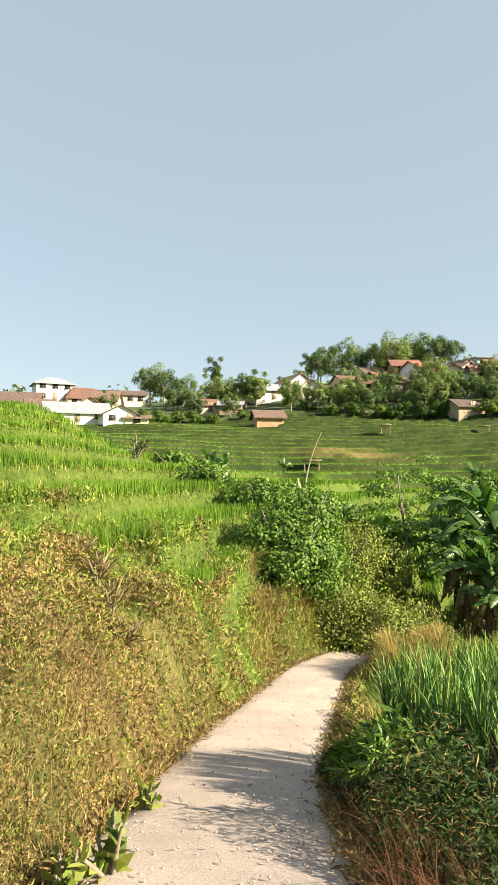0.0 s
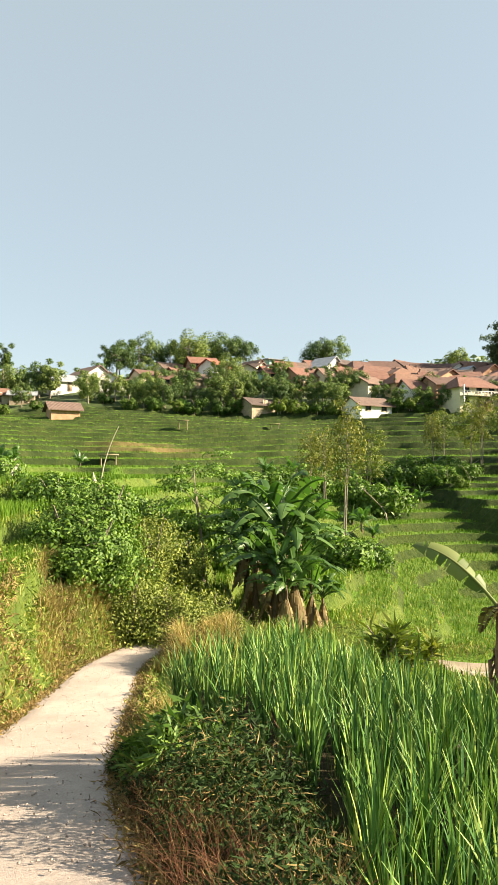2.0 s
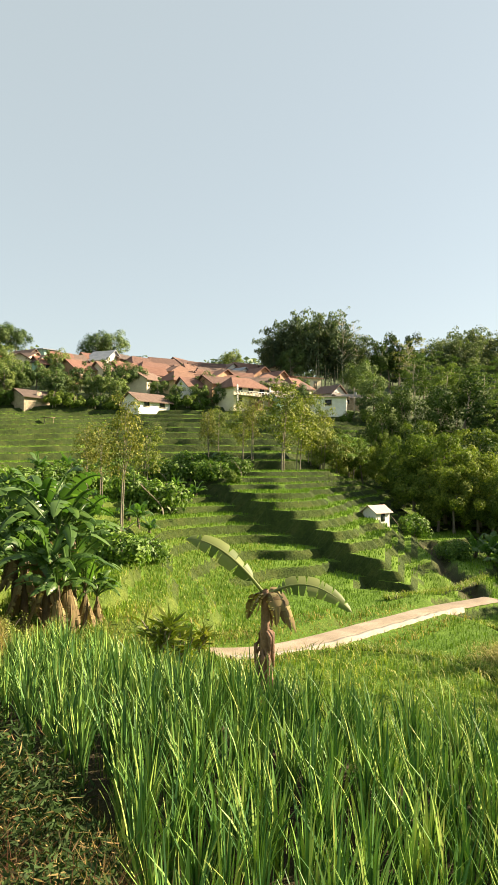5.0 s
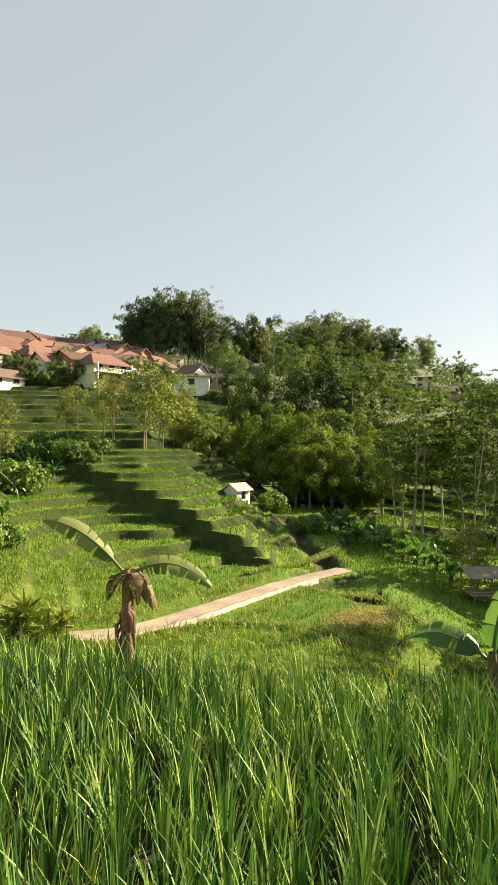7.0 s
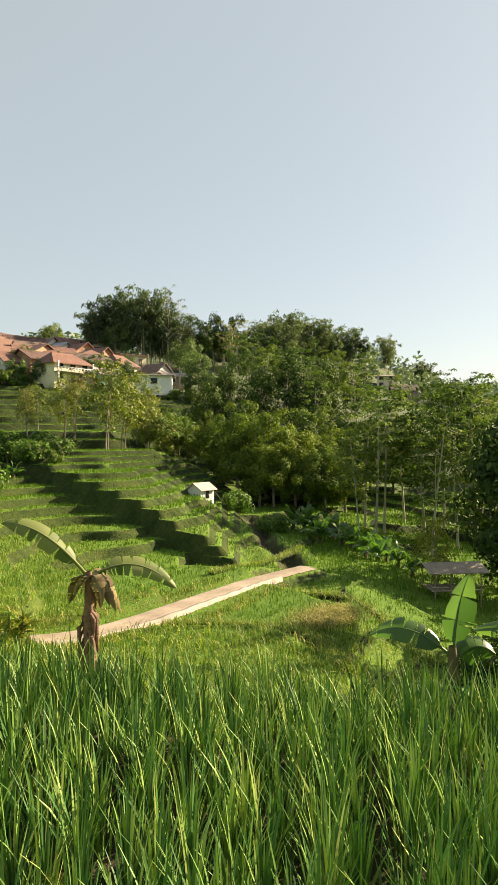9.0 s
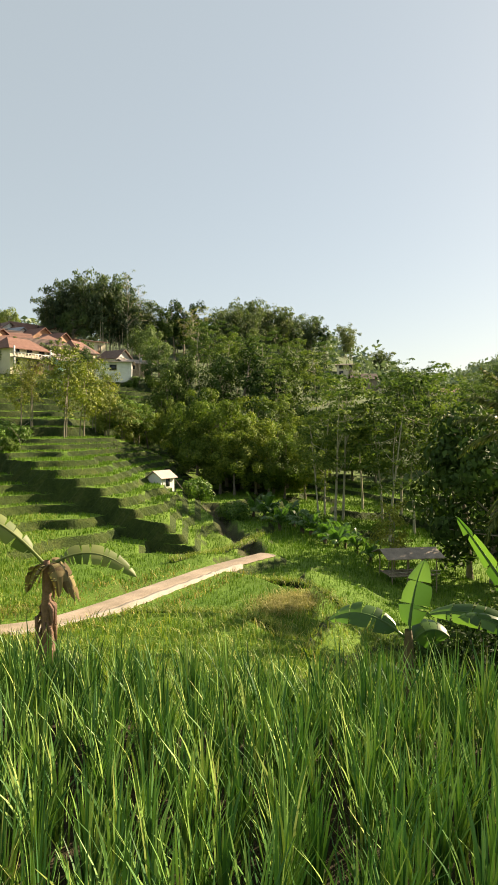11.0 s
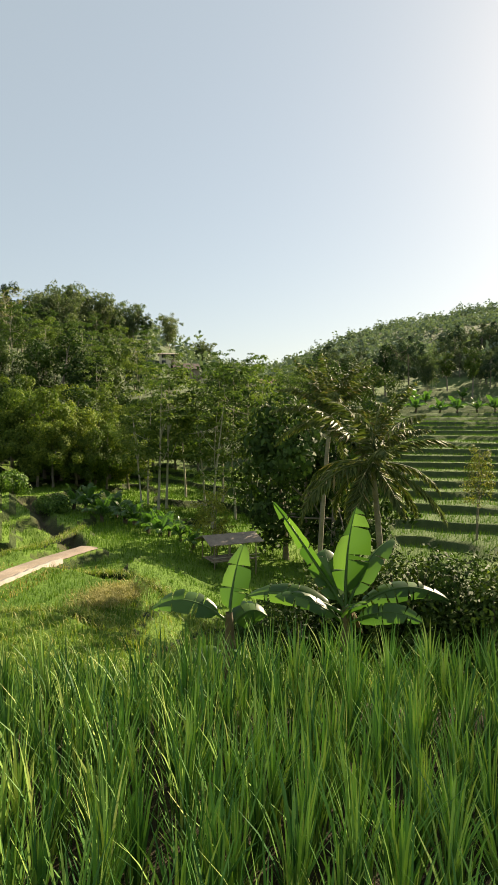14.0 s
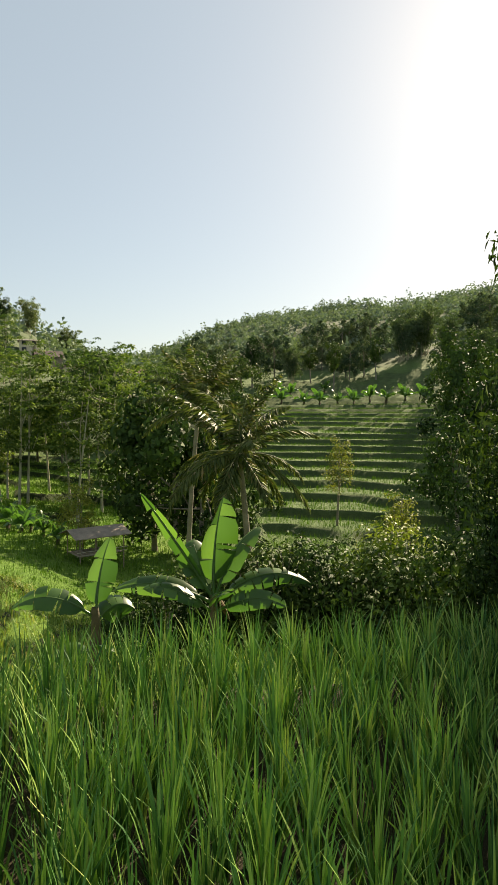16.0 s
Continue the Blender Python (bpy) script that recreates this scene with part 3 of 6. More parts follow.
def make_tree(name, label, seed, h, crown_r, crown_low, clumps, per, leaf, leaf_mat, bark="bark", trunk_r=0.15, flat=1.0, tiers=0, spread=None, group="", stems=1, hang=0.3, slim_leaf=0.5):
    """A tree at the origin: tapered trunk with limbs, and a crown of leaf clumps with gaps."""
    rng = np.random.RandomState(seed)
    t = thing(name, (0, 0, 0), label, "tree" if name != "bush" else "bush", group)
    qt, ql = Quads(), Quads()
    zc = (crown_low + h) / 2
    tops = []
    for k in range(stems):
        lean = rng.normal(0, 0.05, 2) * h + (rng.normal(0, 0.35, 2) if stems > 1 else 0)
        foot = rng.normal(0, 0.25, 2) if stems > 1 else np.zeros(2)
        s = np.linspace(0, 1, 9)
        top = h * (0.93 if tiers or stems > 1 else 0.85)
        pts = np.stack([foot[0] + lean[0] * s ** 1.5 + 0.05 * np.sin(5 * s + k), foot[1] + lean[1] * s ** 1.5 + 0.05 * np.cos(4 * s), s * top - 0.3 * (s == 0)], 1)
        qt.tube(pts, trunk_r * (1.25 * (s == 0) + (s > 0)) * (1 - 0.85 * s) + 0.01, 8)
        tops.append(pts)
    pts = tops[0]
    if tiers:
        cl = []
        for k in range(tiers):
            z = crown_low + (h - crown_low) * (k + 0.5) / tiers
            rad = crown_r * (1.0 - 0.5 * abs(k / max(tiers - 1, 1) - 0.45))
            m = max(3, clumps // tiers)
            a = rng.uniform(0, 6.28, m)
            rr = rad * np.sqrt(rng.uniform(0.08, 1, m))
            cl.append(np.stack([rr * np.cos(a), rr * np.sin(a), z + rng.normal(0, 0.05 * h, m)], 1))
        cl = np.vstack(cl)
    else:
        cl = crown_clumps(rng, clumps, (0, 0, zc), (crown_r, crown_r, (h - crown_low) / 2))
        cl = cl[cl[:, 2] > crown_low * 0.9]

    def fork(r):
        p = tops[r.randint(len(tops))]
        i = r.uniform(0.35, 0.95) * (len(p) - 1)
        return p[int(i)] + (p[min(int(i) + 1, len(p) - 1)] - p[int(i)]) * (i - int(i))
    limbs(qt, rng, fork, cl[rng.permutation(len(cl))[:max(6, len(cl) // 6)]], trunk_r * 0.35)
    sp = spread or crown_r * 0.28
    leaf_cloud(ql, rng, cl, sp * rng.uniform(0.6, 1.25, len(cl)), per, leaf, leaf * slim_leaf, flat, hang)
    part("trunk", qt.mesh("trunk"), M[bark], t, smooth=True)
    part("crown", ql.mesh("crown"), M[leaf_mat], t)
    return t


def make_bamboo(seed, h, label, leaf_mat="leaf_bamboo", culms=40, per=176, leaf=0.8, group="bamboo groves"):
    """A clump of bamboo: culms that rise together and arch outwards with drooping plumes."""
    rng = np.random.RandomState(seed)
    t = thing("bamboo_clump", (0, 0, 0), label, "bamboo", group)
    qt, ql = Quads(), Quads()
    for k in range(culms):
        a, reach, hh = rng.uniform(0, 6.28), rng.uniform(0.06, 0.36) * h, h * rng.uniform(0.5, 1.0)
        s = np.linspace(0, 1, 12)
        f = rng.normal(0, 0.07 * h, 2)
        pts = np.stack([f[0] + math.cos(a) * reach * s ** 2.2, f[1] + math.sin(a) * reach * s ** 2.2, hh * (1.15 * s - 0.10 * s ** 4 - 0.16 * s ** 9) - 0.5 * (s == 0)], 1)
        if k % 2 == 0:
            qt.tube(pts[::2], (0.06 * (1 - 0.8 * s) + 0.005)[::2], 4)
        # tufts up the culm, each a drooping bunch; the plume is widest at three quarters
        u = np.sort(rng.uniform(0.22, 1.0, 11)) ** 0.8
        c = np.stack([np.interp(u, s, pts[:, j]) for j in range(3)], 1) + rng.normal(size=(11, 3)) * 0.028 * h * [1, 1, 0.5]
        wide = 0.068 * h * np.interp(u, [0.2, 0.5, 0.8, 1.0], [0.8, 1.0, 0.95, 0.45]) * rng.uniform(0.75, 1.25, 11)
        leaf_cloud(ql, rng, c, wide, per // 11, leaf, leaf * 0.42, 0.85, 0.8, c - [0, 0, 0.05 * h])
    part("cane", qt.mesh("cane"), M["bark_pale"], t, smooth=True)
    part("foliage", ql.mesh("foliage"), M[leaf_mat], t)
    return t


def banana_blade(rng, length, width, rise, reach, tears=0.35, curl=1.0, twist=0.0):
    """One leaf along +x from the origin: stalk, midrib and two torn halves that hang from it."""
    q = Quads()
    n = 22
    s = np.linspace(0, 1, n)
    x = reach * length * s
    z = rise * length * (s - 0.62 * curl * s ** 2.2)
    mid = np.stack([x, 0.04 * length * np.sin(3 * s), z], 1)
    q.tube(mid, 0.035 * (1 - 0.85 * s) * (length / 2) + 0.004, 5)
    w = width / 2 * np.clip(np.sin(np.pi * np.clip((s - 0.14) / 0.86, 0, 1) ** 0.75), 0, None) ** 0.6
    tan = np.gradient(mid, axis=0)
    tan /= np.linalg.norm(tan, axis=1, keepdims=True)
    for sgn in (-1, 1):
        sag = 0.25 + 0.15 * rng.normal()
        start = 3
        while start < n - 1:
            stop = min(n - 1, start + (rng.randint(1, 4) if rng.rand() < tears else rng.randint(3, 8)))
            if n - 1 - stop < 2:
                stop = n - 1
            off = rng.normal(0, 0.10)
            shift = rng.uniform(-0.03, 0.03)
            vs = []
            for i in range(start, stop + 1):
                t3 = tan[i]
                side = np.cross([0, 0, 1.0], t3)
                side /= np.linalg.norm(side) + 1e-6
                nor = np.cross(t3, side)
                side, nor = side * math.cos(twist) + nor * math.sin(twist), nor * math.cos(twist) - side * math.sin(twist)
                gap = 0.013 * length * ((i == start) - (i == stop)) * (tears > 0)
                for fr in (0.0, 0.5, 1.0):
                    ww = w[i] * fr * (1 - 0.08 * rng.rand() * (fr == 1))
                    d = side * sgn * math.cos(sag + off) - nor * (sag + off + 0.5 * fr * sag) * 0.9 + nor * 0.18 * (fr == 0.5)
                    vs.append(mid[i] + d * ww + t3 * (gap * fr + shift * fr * length * 0.3) + nor * 0.012)
            m = stop - start + 1
            fs = [(3 * i + k, 3 * i + k + 1, 3 * i + k + 4, 3 * i + k + 3) for i in range(m - 1) for k in range(2)]
            q.add(vs, fs)
            start = stop
    return q.mesh("leaf_blade")


def make_banana(seed, h, leaves, label, leaf_len=1.9, dead=2, group="banana plants", stem_mat="banana_stem", stand_up=0.7, tears=0.4, wide=0.5, droopy=0.5):
    rng = np.random.RandomState(seed)
    t = thing("banana_plant", (0, 0, 0), label, "banana plant", group)
    q = Quads()
    s = np.linspace(0, 1, 8)
    lean = rng.normal(0, 0.06, 2) * h
    st = np.stack([lean[0] * s ** 2, lean[1] * s ** 2, h * s - 0.2 * (s == 0)], 1)
    q.tube(st, 0.13 * (1 - 0.6 * s) + 0.01, 9)
    for k in range(5):
        a = rng.uniform(0, 6.28)
        b = st[2 + k] * 0.98
        q.tube([b + [0.05 * math.cos(a), 0.05 * math.sin(a), -0.3], b + [0.09 * math.cos(a), 0.09 * math.sin(a), 0.0], b + [0.12 * math.cos(a), 0.12 * math.sin(a), 0.25]], [0.05, 0.05, 0.01], 6)
    part("pseudostem", q.mesh("pseudostem"), M[stem_mat], t, smooth=True)
    for k in range(leaves):
        L = leaf_len * rng.uniform(0.75, 1.15)
        up = stand_up + 0.6 * (k / max(leaves - 1, 1)) - 0.3 + rng.uniform(-0.15, 0.15)
        me = banana_blade(rng, L, wide * rng.uniform(0.85, 1.15), max(0.35, up), max(0.3, 0.95 - 0.45 * up), tears, rng.uniform(0.7, 1.1) + droopy * (1 - k / max(leaves - 1, 1)), rng.normal(0, 0.6))
        ob = part("leaf", me, M["banana_leaf"], t, smooth=False)
        ob.matrix_basis = pose(*(st[-1] - [0, 0, rng.uniform(0, 0.15) * h]), rng.normal(0, 8), 0, 137.5 * k + rng.normal(0, 18))
    for k in range(dead):
        me = banana_blade(rng, leaf_len * rng.uniform(0.6, 0.9), 0.28, -0.9, 0.30, 0.8, 0.2)
        ob = part("dead_leaf", me, M["banana_old"], t, "withered brown hanging leaf")
        ob.matrix_basis = pose(*(st[-2] - [0, 0, rng.uniform(0, 0.1) * h]), 0, 0, rng.uniform(0, 360))
    return t


def make_palm(seed, h, label, fronds=17, frond_len=3.6, upright=8):
    """A coconut palm: bent ringed trunk and arching feather leaves."""
    rng = np.random.RandomState(seed)
    t = thing("coconut_palm", (0, 0, 0), label, "palm tree", "coconut palms")
    q = Quads()
    s = np.linspace(0, 1, 26)
    lean = rng.uniform(-0.08, 0.08, 2) * h
    st = np.stack([lean[0] * s ** 1.6, lean[1] * s ** 1.6, h * s - 0.3 * (s == 0)], 1)
    q.tube(st, (0.15 + 0.08 * np.exp(-s * 12)) * (1 - 0.3 * s) * (1 + 0.06 * (np.arange(26) % 2)), 9)
    part("trunk", q.mesh("trunk"), M["bark"], t, smooth=True)
    for k in range(fronds):
        q = Quads()
        up = rng.uniform(-0.7, 0.8) if k >= upright else rng.uniform(0.85, 1.5)
        L = frond_len * rng.uniform(0.8, 1.1)
        u = np.linspace(0, 1, 40)
        ang = up - (0.7 + 0.5 * rng.rand()) * u ** 1.6
        dx, dz = np.cos(ang) * L / 40, np.sin(ang) * L / 40
        mid = np.stack([np.cumsum(dx), 0.05 * L * np.sin(2 * u) * rng.normal(), np.cumsum(dz)], 1)
        q.tube(mid[::3], 0.03 * (1 - 0.85 * u[::3]) + 0.004, 5)
        lw = 0.19 * L * np.sin(np.pi * np.clip(0.12 + 0.85 * u, 0, 1)) ** 0.7
        for sgn in (-1, 1):
            for rep in range(2):
                base = mid + (rep * 0.5) * np.gradient(mid, axis=0)
                ax = np.stack([0.8 * np.cos(ang), np.full(40, sgn * 0.7), 0.8 * np.sin(ang) - 0.5 - 0.5 * rng.rand(40)], 1) + rng.normal(size=(40, 3)) * 0.16
                sel = slice(4, 40)
                q.leaves(base[sel], ax[sel], (lw * rng.uniform(0.85, 1.15, 40))[sel], 0.085, rng, 0.1)
        ob = part("frond", q.mesh("frond"), M["palm_leaf"], t)
        ob.matrix_basis = pose(*st[-1], rng.normal(0, 8), 0, k * 137.5 + rng.normal(0, 12))
    q = Quads()
    for k in range(7):
        a = rng.uniform(0, 6.28)
        c = st[-1] + [0.24 * math.cos(a), 0.24 * math.sin(a), -0.25 + 0.1 * rng.rand()]
        q.tube([c + [0, 0, z] for z in (-0.13, -0.09, 0, 0.09, 0.13)], [0.02, 0.08, 0.11, 0.08, 0.02], 8)
    part("coconuts", q.mesh("coconuts"), M["leaf_olive"], t, smooth=True)
    return t


def make_spiky(name, label, seed, h, n, length, width, leaf_mat, category="shrub", stems=5, group=""):
    """A shrub of upright stems with long strap leaves."""
    rng = np.random.RandomState(seed)
    t = thing(name, (0, 0, 0), label, category, group)
    qs, ql = Quads(), Quads()
    for k in range(stems):
        a, le = rng.uniform(0, 6.28), rng.uniform(0.1, 0.5) * h
        s = np.linspace(0, 1, 6)
        p = np.stack([math.cos(a) * le * s ** 1.4, math.sin(a) * le * s ** 1.4, s * h * rng.uniform(0.6, 0.95) - 0.1 * (s == 0)], 1)
        qs.tube(p, 0.03 * (1 - 0.7 * s) * max(h, 0.7) + 0.004, 5)
        u = rng.uniform(0.3, 1, n // stems)
        b = np.stack([np.interp(u, s, p[:, c]) for c in range(3)], 1)
        ql.leaves(b, rng.normal(size=b.shape) * [1, 1, 0.4] + [0, 0, 0.7], length * rng.uniform(0.6, 1.2, len(b)), width, rng, 0.15)
    part("stem", qs.mesh("stem"), M["bark"], t)
    part("foliage", ql.mesh("foliage"), M[leaf_mat], t)
    return t


def make_bare_tree(seed, h, label):
    """A tall open tree: forking pale branches that carry only small sprays of leaves."""
    rng = np.random.RandomState(seed)
    t = thing("tree", (0, 0, 0), label, "tree", "")
    qt, ql = Quads(), Quads()
    s = np.linspace(0, 1, 9)
    trunk = np.stack([0.04 * h * s ** 2, 0.02 * h * np.sin(3 * s), h * 0.8 * s - 0.4 * (s == 0)], 1)
    qt.tube(trunk, 0.3 * (1 - 0.75 * s) + 0.02, 8)
    for k in range(17):
        i = rng.uniform(0.45, 1.0)
        b = np.array([np.interp(i, s, trunk[:, c]) for c in range(3)])
        a, reach = k * 2.4 + rng.normal(0, 0.3), h * rng.uniform(0.14, 0.30)
        u = np.linspace(0, 1, 7)[:, None]
        e = b + [math.cos(a) * reach, math.sin(a) * reach, reach * rng.uniform(0.3, 1.0)]
        arm = b + (e - b) * u + np.array([0, 0, 1.0]) * reach * 0.18 * np.sin(np.pi * u) + rng.normal(size=(7, 3)) * 0.02 * h * u
        qt.tube(arm, 0.11 * (1 - 0.8 * u[:, 0]) + 0.012, 5)
        tips = []
        for j in range(7):
            o = arm[rng.randint(2, 7)]
            tip = o + rng.normal(size=3) * [0.055 * h, 0.055 * h, 0.03 * h] + [0, 0, 0.03 * h]
            qt.tube([o, (o + tip) / 2 + rng.normal(size=3) * 0.01 * h, tip], [0.04, 0.03, 0.012], 4)
            tips.append(tip)
        leaf_cloud(ql, rng, np.array(tips), 0.03 * h, 20, 0.36, 0.22, 0.5, 0.2)
    part("trunk", qt.mesh("trunk"), M["bark_pale"], t, smooth=True)
    part("crown", ql.mesh("crown"), M["leaf_olive"], t)
    return t


def plant_out(proto, places, seed=1, jitter=0.12, sink=0.15):
    """Sets the first plant at the first place and copies at the rest: bearing, distance, size."""
    rng = np.random.RandomState(seed)
    for k, (b, d, s) in enumerate(places):
        m = pose(*at(b, d, sink * s), 0, 0, rng.uniform(0, 360))
        if k:
            ob = copy_thing(proto, m)
        else:
            ob = proto
            ob.matrix_basis = m
        f = s * (1 + jitter * rng.uniform(-1, 1))
        ob.scale = (f, f, s)


# ---------------------------------------------------------------- buildings
def gable_roof(w, d, h, rise, over, hip, thick=0.18):
    """Roof over a w x d plan, ridge along x; hip draws the ridge's ends in."""
    bm = bmesh.new()
    a, b = w / 2 + over, d / 2 + over
    drop = over * rise / (d / 2)
    rx = a - hip
    top = [(-a, -b, h - drop), (a, -b, h - drop), (a, b, h - drop), (-a, b, h - drop), (-rx, 0, h + rise), (rx, 0, h + rise)]
    vs = [bm.verts.new(p) for p in top] + [bm.verts.new((p[0], p[1], p[2] - thick)) for p in top]
    for f in ((0, 1, 5, 4), (2, 3, 4, 5), (1, 2, 5), (3, 0, 4)):
        if len(f) == 3 and hip == 0:
            continue
        bm.faces.new([vs[i] for i in f])
        bm.faces.new([vs[i + 6] for i in reversed(f)])
    for i, j in (((0, 1), (1, 2), (2, 3), (3, 0)) if hip else ((0, 1), (2, 3), (1, 5), (5, 2), (3, 4), (4, 0))):
        bm.faces.new([vs[j], vs[i], vs[i + 6], vs[j + 6]])
    bmesh.ops.recalc_face_normals(bm, faces=bm.faces)
    return bm


def wall_block(w, d, h, gable=0.0, foot=2.5):
    bm = bmesh.new()
    x, y = w / 2, d / 2
    front = [(-x, -y), (x, -y), (x, y), (-x, y)]
    lo = [bm.verts.new((*p, -foot)) for p in front]
    hi = [bm.verts.new((*p, h)) for p in front]
    for i in range(4):
        j = (i + 1) % 4
        if gable and i in (1, 3):
            apex = bm.verts.new((front[i][0], 0, h + gable))
            bm.faces.new([lo[i], lo[j], hi[j], apex, hi[i]])
        else:
            bm.faces.new([lo[i], lo[j], hi[j], hi[i]])
    bm.faces.new(hi)
    bm.faces.new(lo[::-1])
    return bm


def make_house(bearing, dist, w, d, h, rise, wall, roof, label, turn=0.0, hip=0.0, windows=2, storeys=1, door=True, ridge_across=True, over=0.6, lift=0.0, balcony=False, name="house"):
    """A village house that faces the valley; ridge_across: ridge along the front."""
    p = at(bearing, dist)
    h *= 0.8
    turn += float(np.interp(bearing, [-5, 12, 45, 50], [0, 24, 30, 0]))
    t = thing(name, (p[0], p[1], p[2] + lift), label, "house" if name == "house" else "hut", "village houses" if name == "house" else "", turn=-bearing + turn)
    if ridge_across:
        part("wall", wall_block(w, d, h, 0 if hip else rise * 0.96), M[wall], t)
        part("roof", gable_roof(w, d, h, rise, over, hip), M[roof], t)
    else:
        a = part("wall", wall_block(d, w, h, 0 if hip else rise * 0.96), M[wall], t)
        b = part("roof", gable_roof(d, w, h, rise, over, hip), M[roof], t)
        a.matrix_basis = b.matrix_basis = pose(0, 0, 0, 0, 0, 90)
    sh = h / storeys
    for st in range(storeys):
        for k in range(windows):
            x = -w / 2 + w * (k + 0.5) / windows
            zc = st * sh + sh * 0.58
            is_door = door and st == 0 and k == windows // 2
            hw, hz, zc = (0.45, 1.0, 1.0) if is_door else (min(0.65, w / windows * 0.3), 0.55, zc)
            q = Quads()
            for lo, hi in (((x - hw - 0.1, -d / 2 - 0.08, zc - hz - 0.1), (x - hw, -d / 2 + 0.05, zc + hz + 0.1)), ((x + hw, -d / 2 - 0.08, zc - hz - 0.1), (x + hw + 0.1, -d / 2 + 0.05, zc + hz + 0.1)),
                           ((x - hw, -d / 2 - 0.08, zc + hz), (x + hw, -d / 2 + 0.05, zc + hz + 0.1)), ((x - hw, -d / 2 - 0.1, zc - hz - 0.1), (x + hw, -d / 2 + 0.05, zc - hz))):
                q.box(lo, hi)
            win = part("door" if is_door else "window", q.mesh("frame"), M["frame"], t)
            q = Quads()
            q.box((x - hw, -d / 2 - 0.03, zc - hz), (x + hw, -d / 2 + 0.02, zc + hz))
            part("leaf" if is_door else "pane", q.mesh("pane"), M["timber" if is_door else "window"], win)
    if balcony:
        q = Quads()
        q.box((-w / 2, -d / 2 - 1.3, sh - 0.15), (w / 2, -d / 2 + 0.02, sh))
        part("balcony_floor", q.mesh("balcony_floor"), M["concrete"], t)
        q = Quads()
        for k in range(12):
            x = -w / 2 + 0.1 + k * (w - 0.2) / 11
            q.box((x - 0.06, -d / 2 - 1.28, sh), (x + 0.06, -d / 2 - 1.18, sh + 0.75))
        q.box((-w / 2, -d / 2 - 1.3, sh + 0.75), (w / 2, -d / 2 - 1.15, sh + 0.87))
        part("balustrade", q.mesh("balustrade"), M["white_wall"], t)
        for x in (-w / 2 + 0.15, w / 2 - 0.15):
            q = Quads()
            q.box((x - 0.12, -d / 2 - 1.25, -2), (x + 0.12, -d / 2 - 1.02, h - 0.1))
            part("post", q.mesh("post"), M["white_wall"], t)
    return t


# ---------------------------------------------------------------- the village across the valley
WHITE, CREAM = "white plastered house with a red tiled roof on the hillside", "cream house with a weathered clay tile roof"
make_house(-17.2, 160, 8.5, 7, 5.8, 1.6, "white_wall", "grey_roof", "white two-storey house with grey hipped roof above the village", 10, hip=3.5, windows=3, storeys=2, lift=1.5)
make_house(-20.3, 150, 11, 7, 3.0, 2.2, "cream_wall", "brown_roof", "cream house with a broad brown tiled roof", -8, windows=3)
make_house(-18.2, 143, 5.5, 5, 3.0, 1.6, "white_wall", "brown_roof", WHITE, 6, windows=2)
make_house(-14.6, 158, 9, 7, 3.2, 2.6, "cream_wall", "red_roof", CREAM, 14, hip=2.5, windows=3)
make_house(-12.9, 150, 7, 7, 3.0, 2.4, "cream_wall", "brown_roof", CREAM, -12, windows=2)
make_house(-14.2, 146, 5, 5, 2.8, 1.6, "cream_wall", "red_roof", CREAM, 8, windows=2, ridge_across=False)
make_house(-11.6, 166, 13, 6, 3.6, 1.2, "cream_wall", "brown_roof", "long low cream building with a shallow brown roof", 5, windows=5)
make_house(-15.2, 133, 12, 8, 2.6, 2.2, "white_wall", "grey_roof", "low house under a long blue-grey metal roof", 4, windows=3)
make_house(-11.7, 127, 6.5, 6, 2.8, 1.7, "white_wall", "brown_roof", "small white gabled house beside the paddies", 12, windows=2, ridge_across=False)
make_house(-10.0, 126, 4.5, 4, 1.9, 0.6, "cream_wall", "brown_roof", "low lean-to with a flat clay roof", 0, windows=1, door=False)
make_house(-3.7, 146, 4.5, 4, 2.4, 1.3, "cream_wall", "orange_roof", "small open garden hut with clay tiles", 15, windows=1)
make_house(-1.6, 144, 5, 4, 2.2, 0.9, "plank_wall", "grey_roof", "plank hut with a grey sheet roof", -10, windows=2, name="hut")
make_house(1.7, 122, 5.2, 4.5, 2.0, 1.3, "brick_wall", "brown_roof", "small brick hut under an orange clay roof beside the terraces", 3, windows=0, door=False, name="hut")
make_house(1.9, 152, 8.5, 6, 3.0, 1.6, "white_wall", "grey_roof", "white house with a grey sheet roof", 8, windows=3)
make_house(3.9, 157, 7, 8, 3.4, 2.2, "white_wall", "brown_roof", "white gabled house with brown clay tiles", 20, windows=2, ridge_across=False)
make_house(5.4, 153, 4.8, 5, 3.2, 1.6, "white_wall", "brown_roof", WHITE, -5, windows=2, ridge_across=False)
make_house(6.9, 153, 4.2, 5, 3.0, 0.5, "white_wall", "brown_roof", "white box-shaped house with a nearly flat roof", 0, windows=2)
make_house(9.0, 160, 7.5, 6, 2.8, 1.8, "cream_wall", "orange_roof", CREAM, 12, windows=2)
make_house(10.9, 158, 6.5, 6, 2.8, 1.8, "brick_wall", "red_roof", "brick house with a dull red tiled roof", -6, windows=2)
make_house(14.9, 166, 6, 6, 5.4, 1.7, "white_wall", "scarlet_roof", "two-storey white house with a bright red roof", 25, windows=2, storeys=2)
make_house(13.7, 170, 7, 7, 5.6, 1.9, "brick_wall", "red_roof", "tall brick house with clay tiled roof", -10, windows=2, storeys=2)
make_house(13.2, 160, 5, 5, 2.6, 1.6, "plank_wall", "brown_roof", "weathered plank house with brown tiles", 12, windows=1)
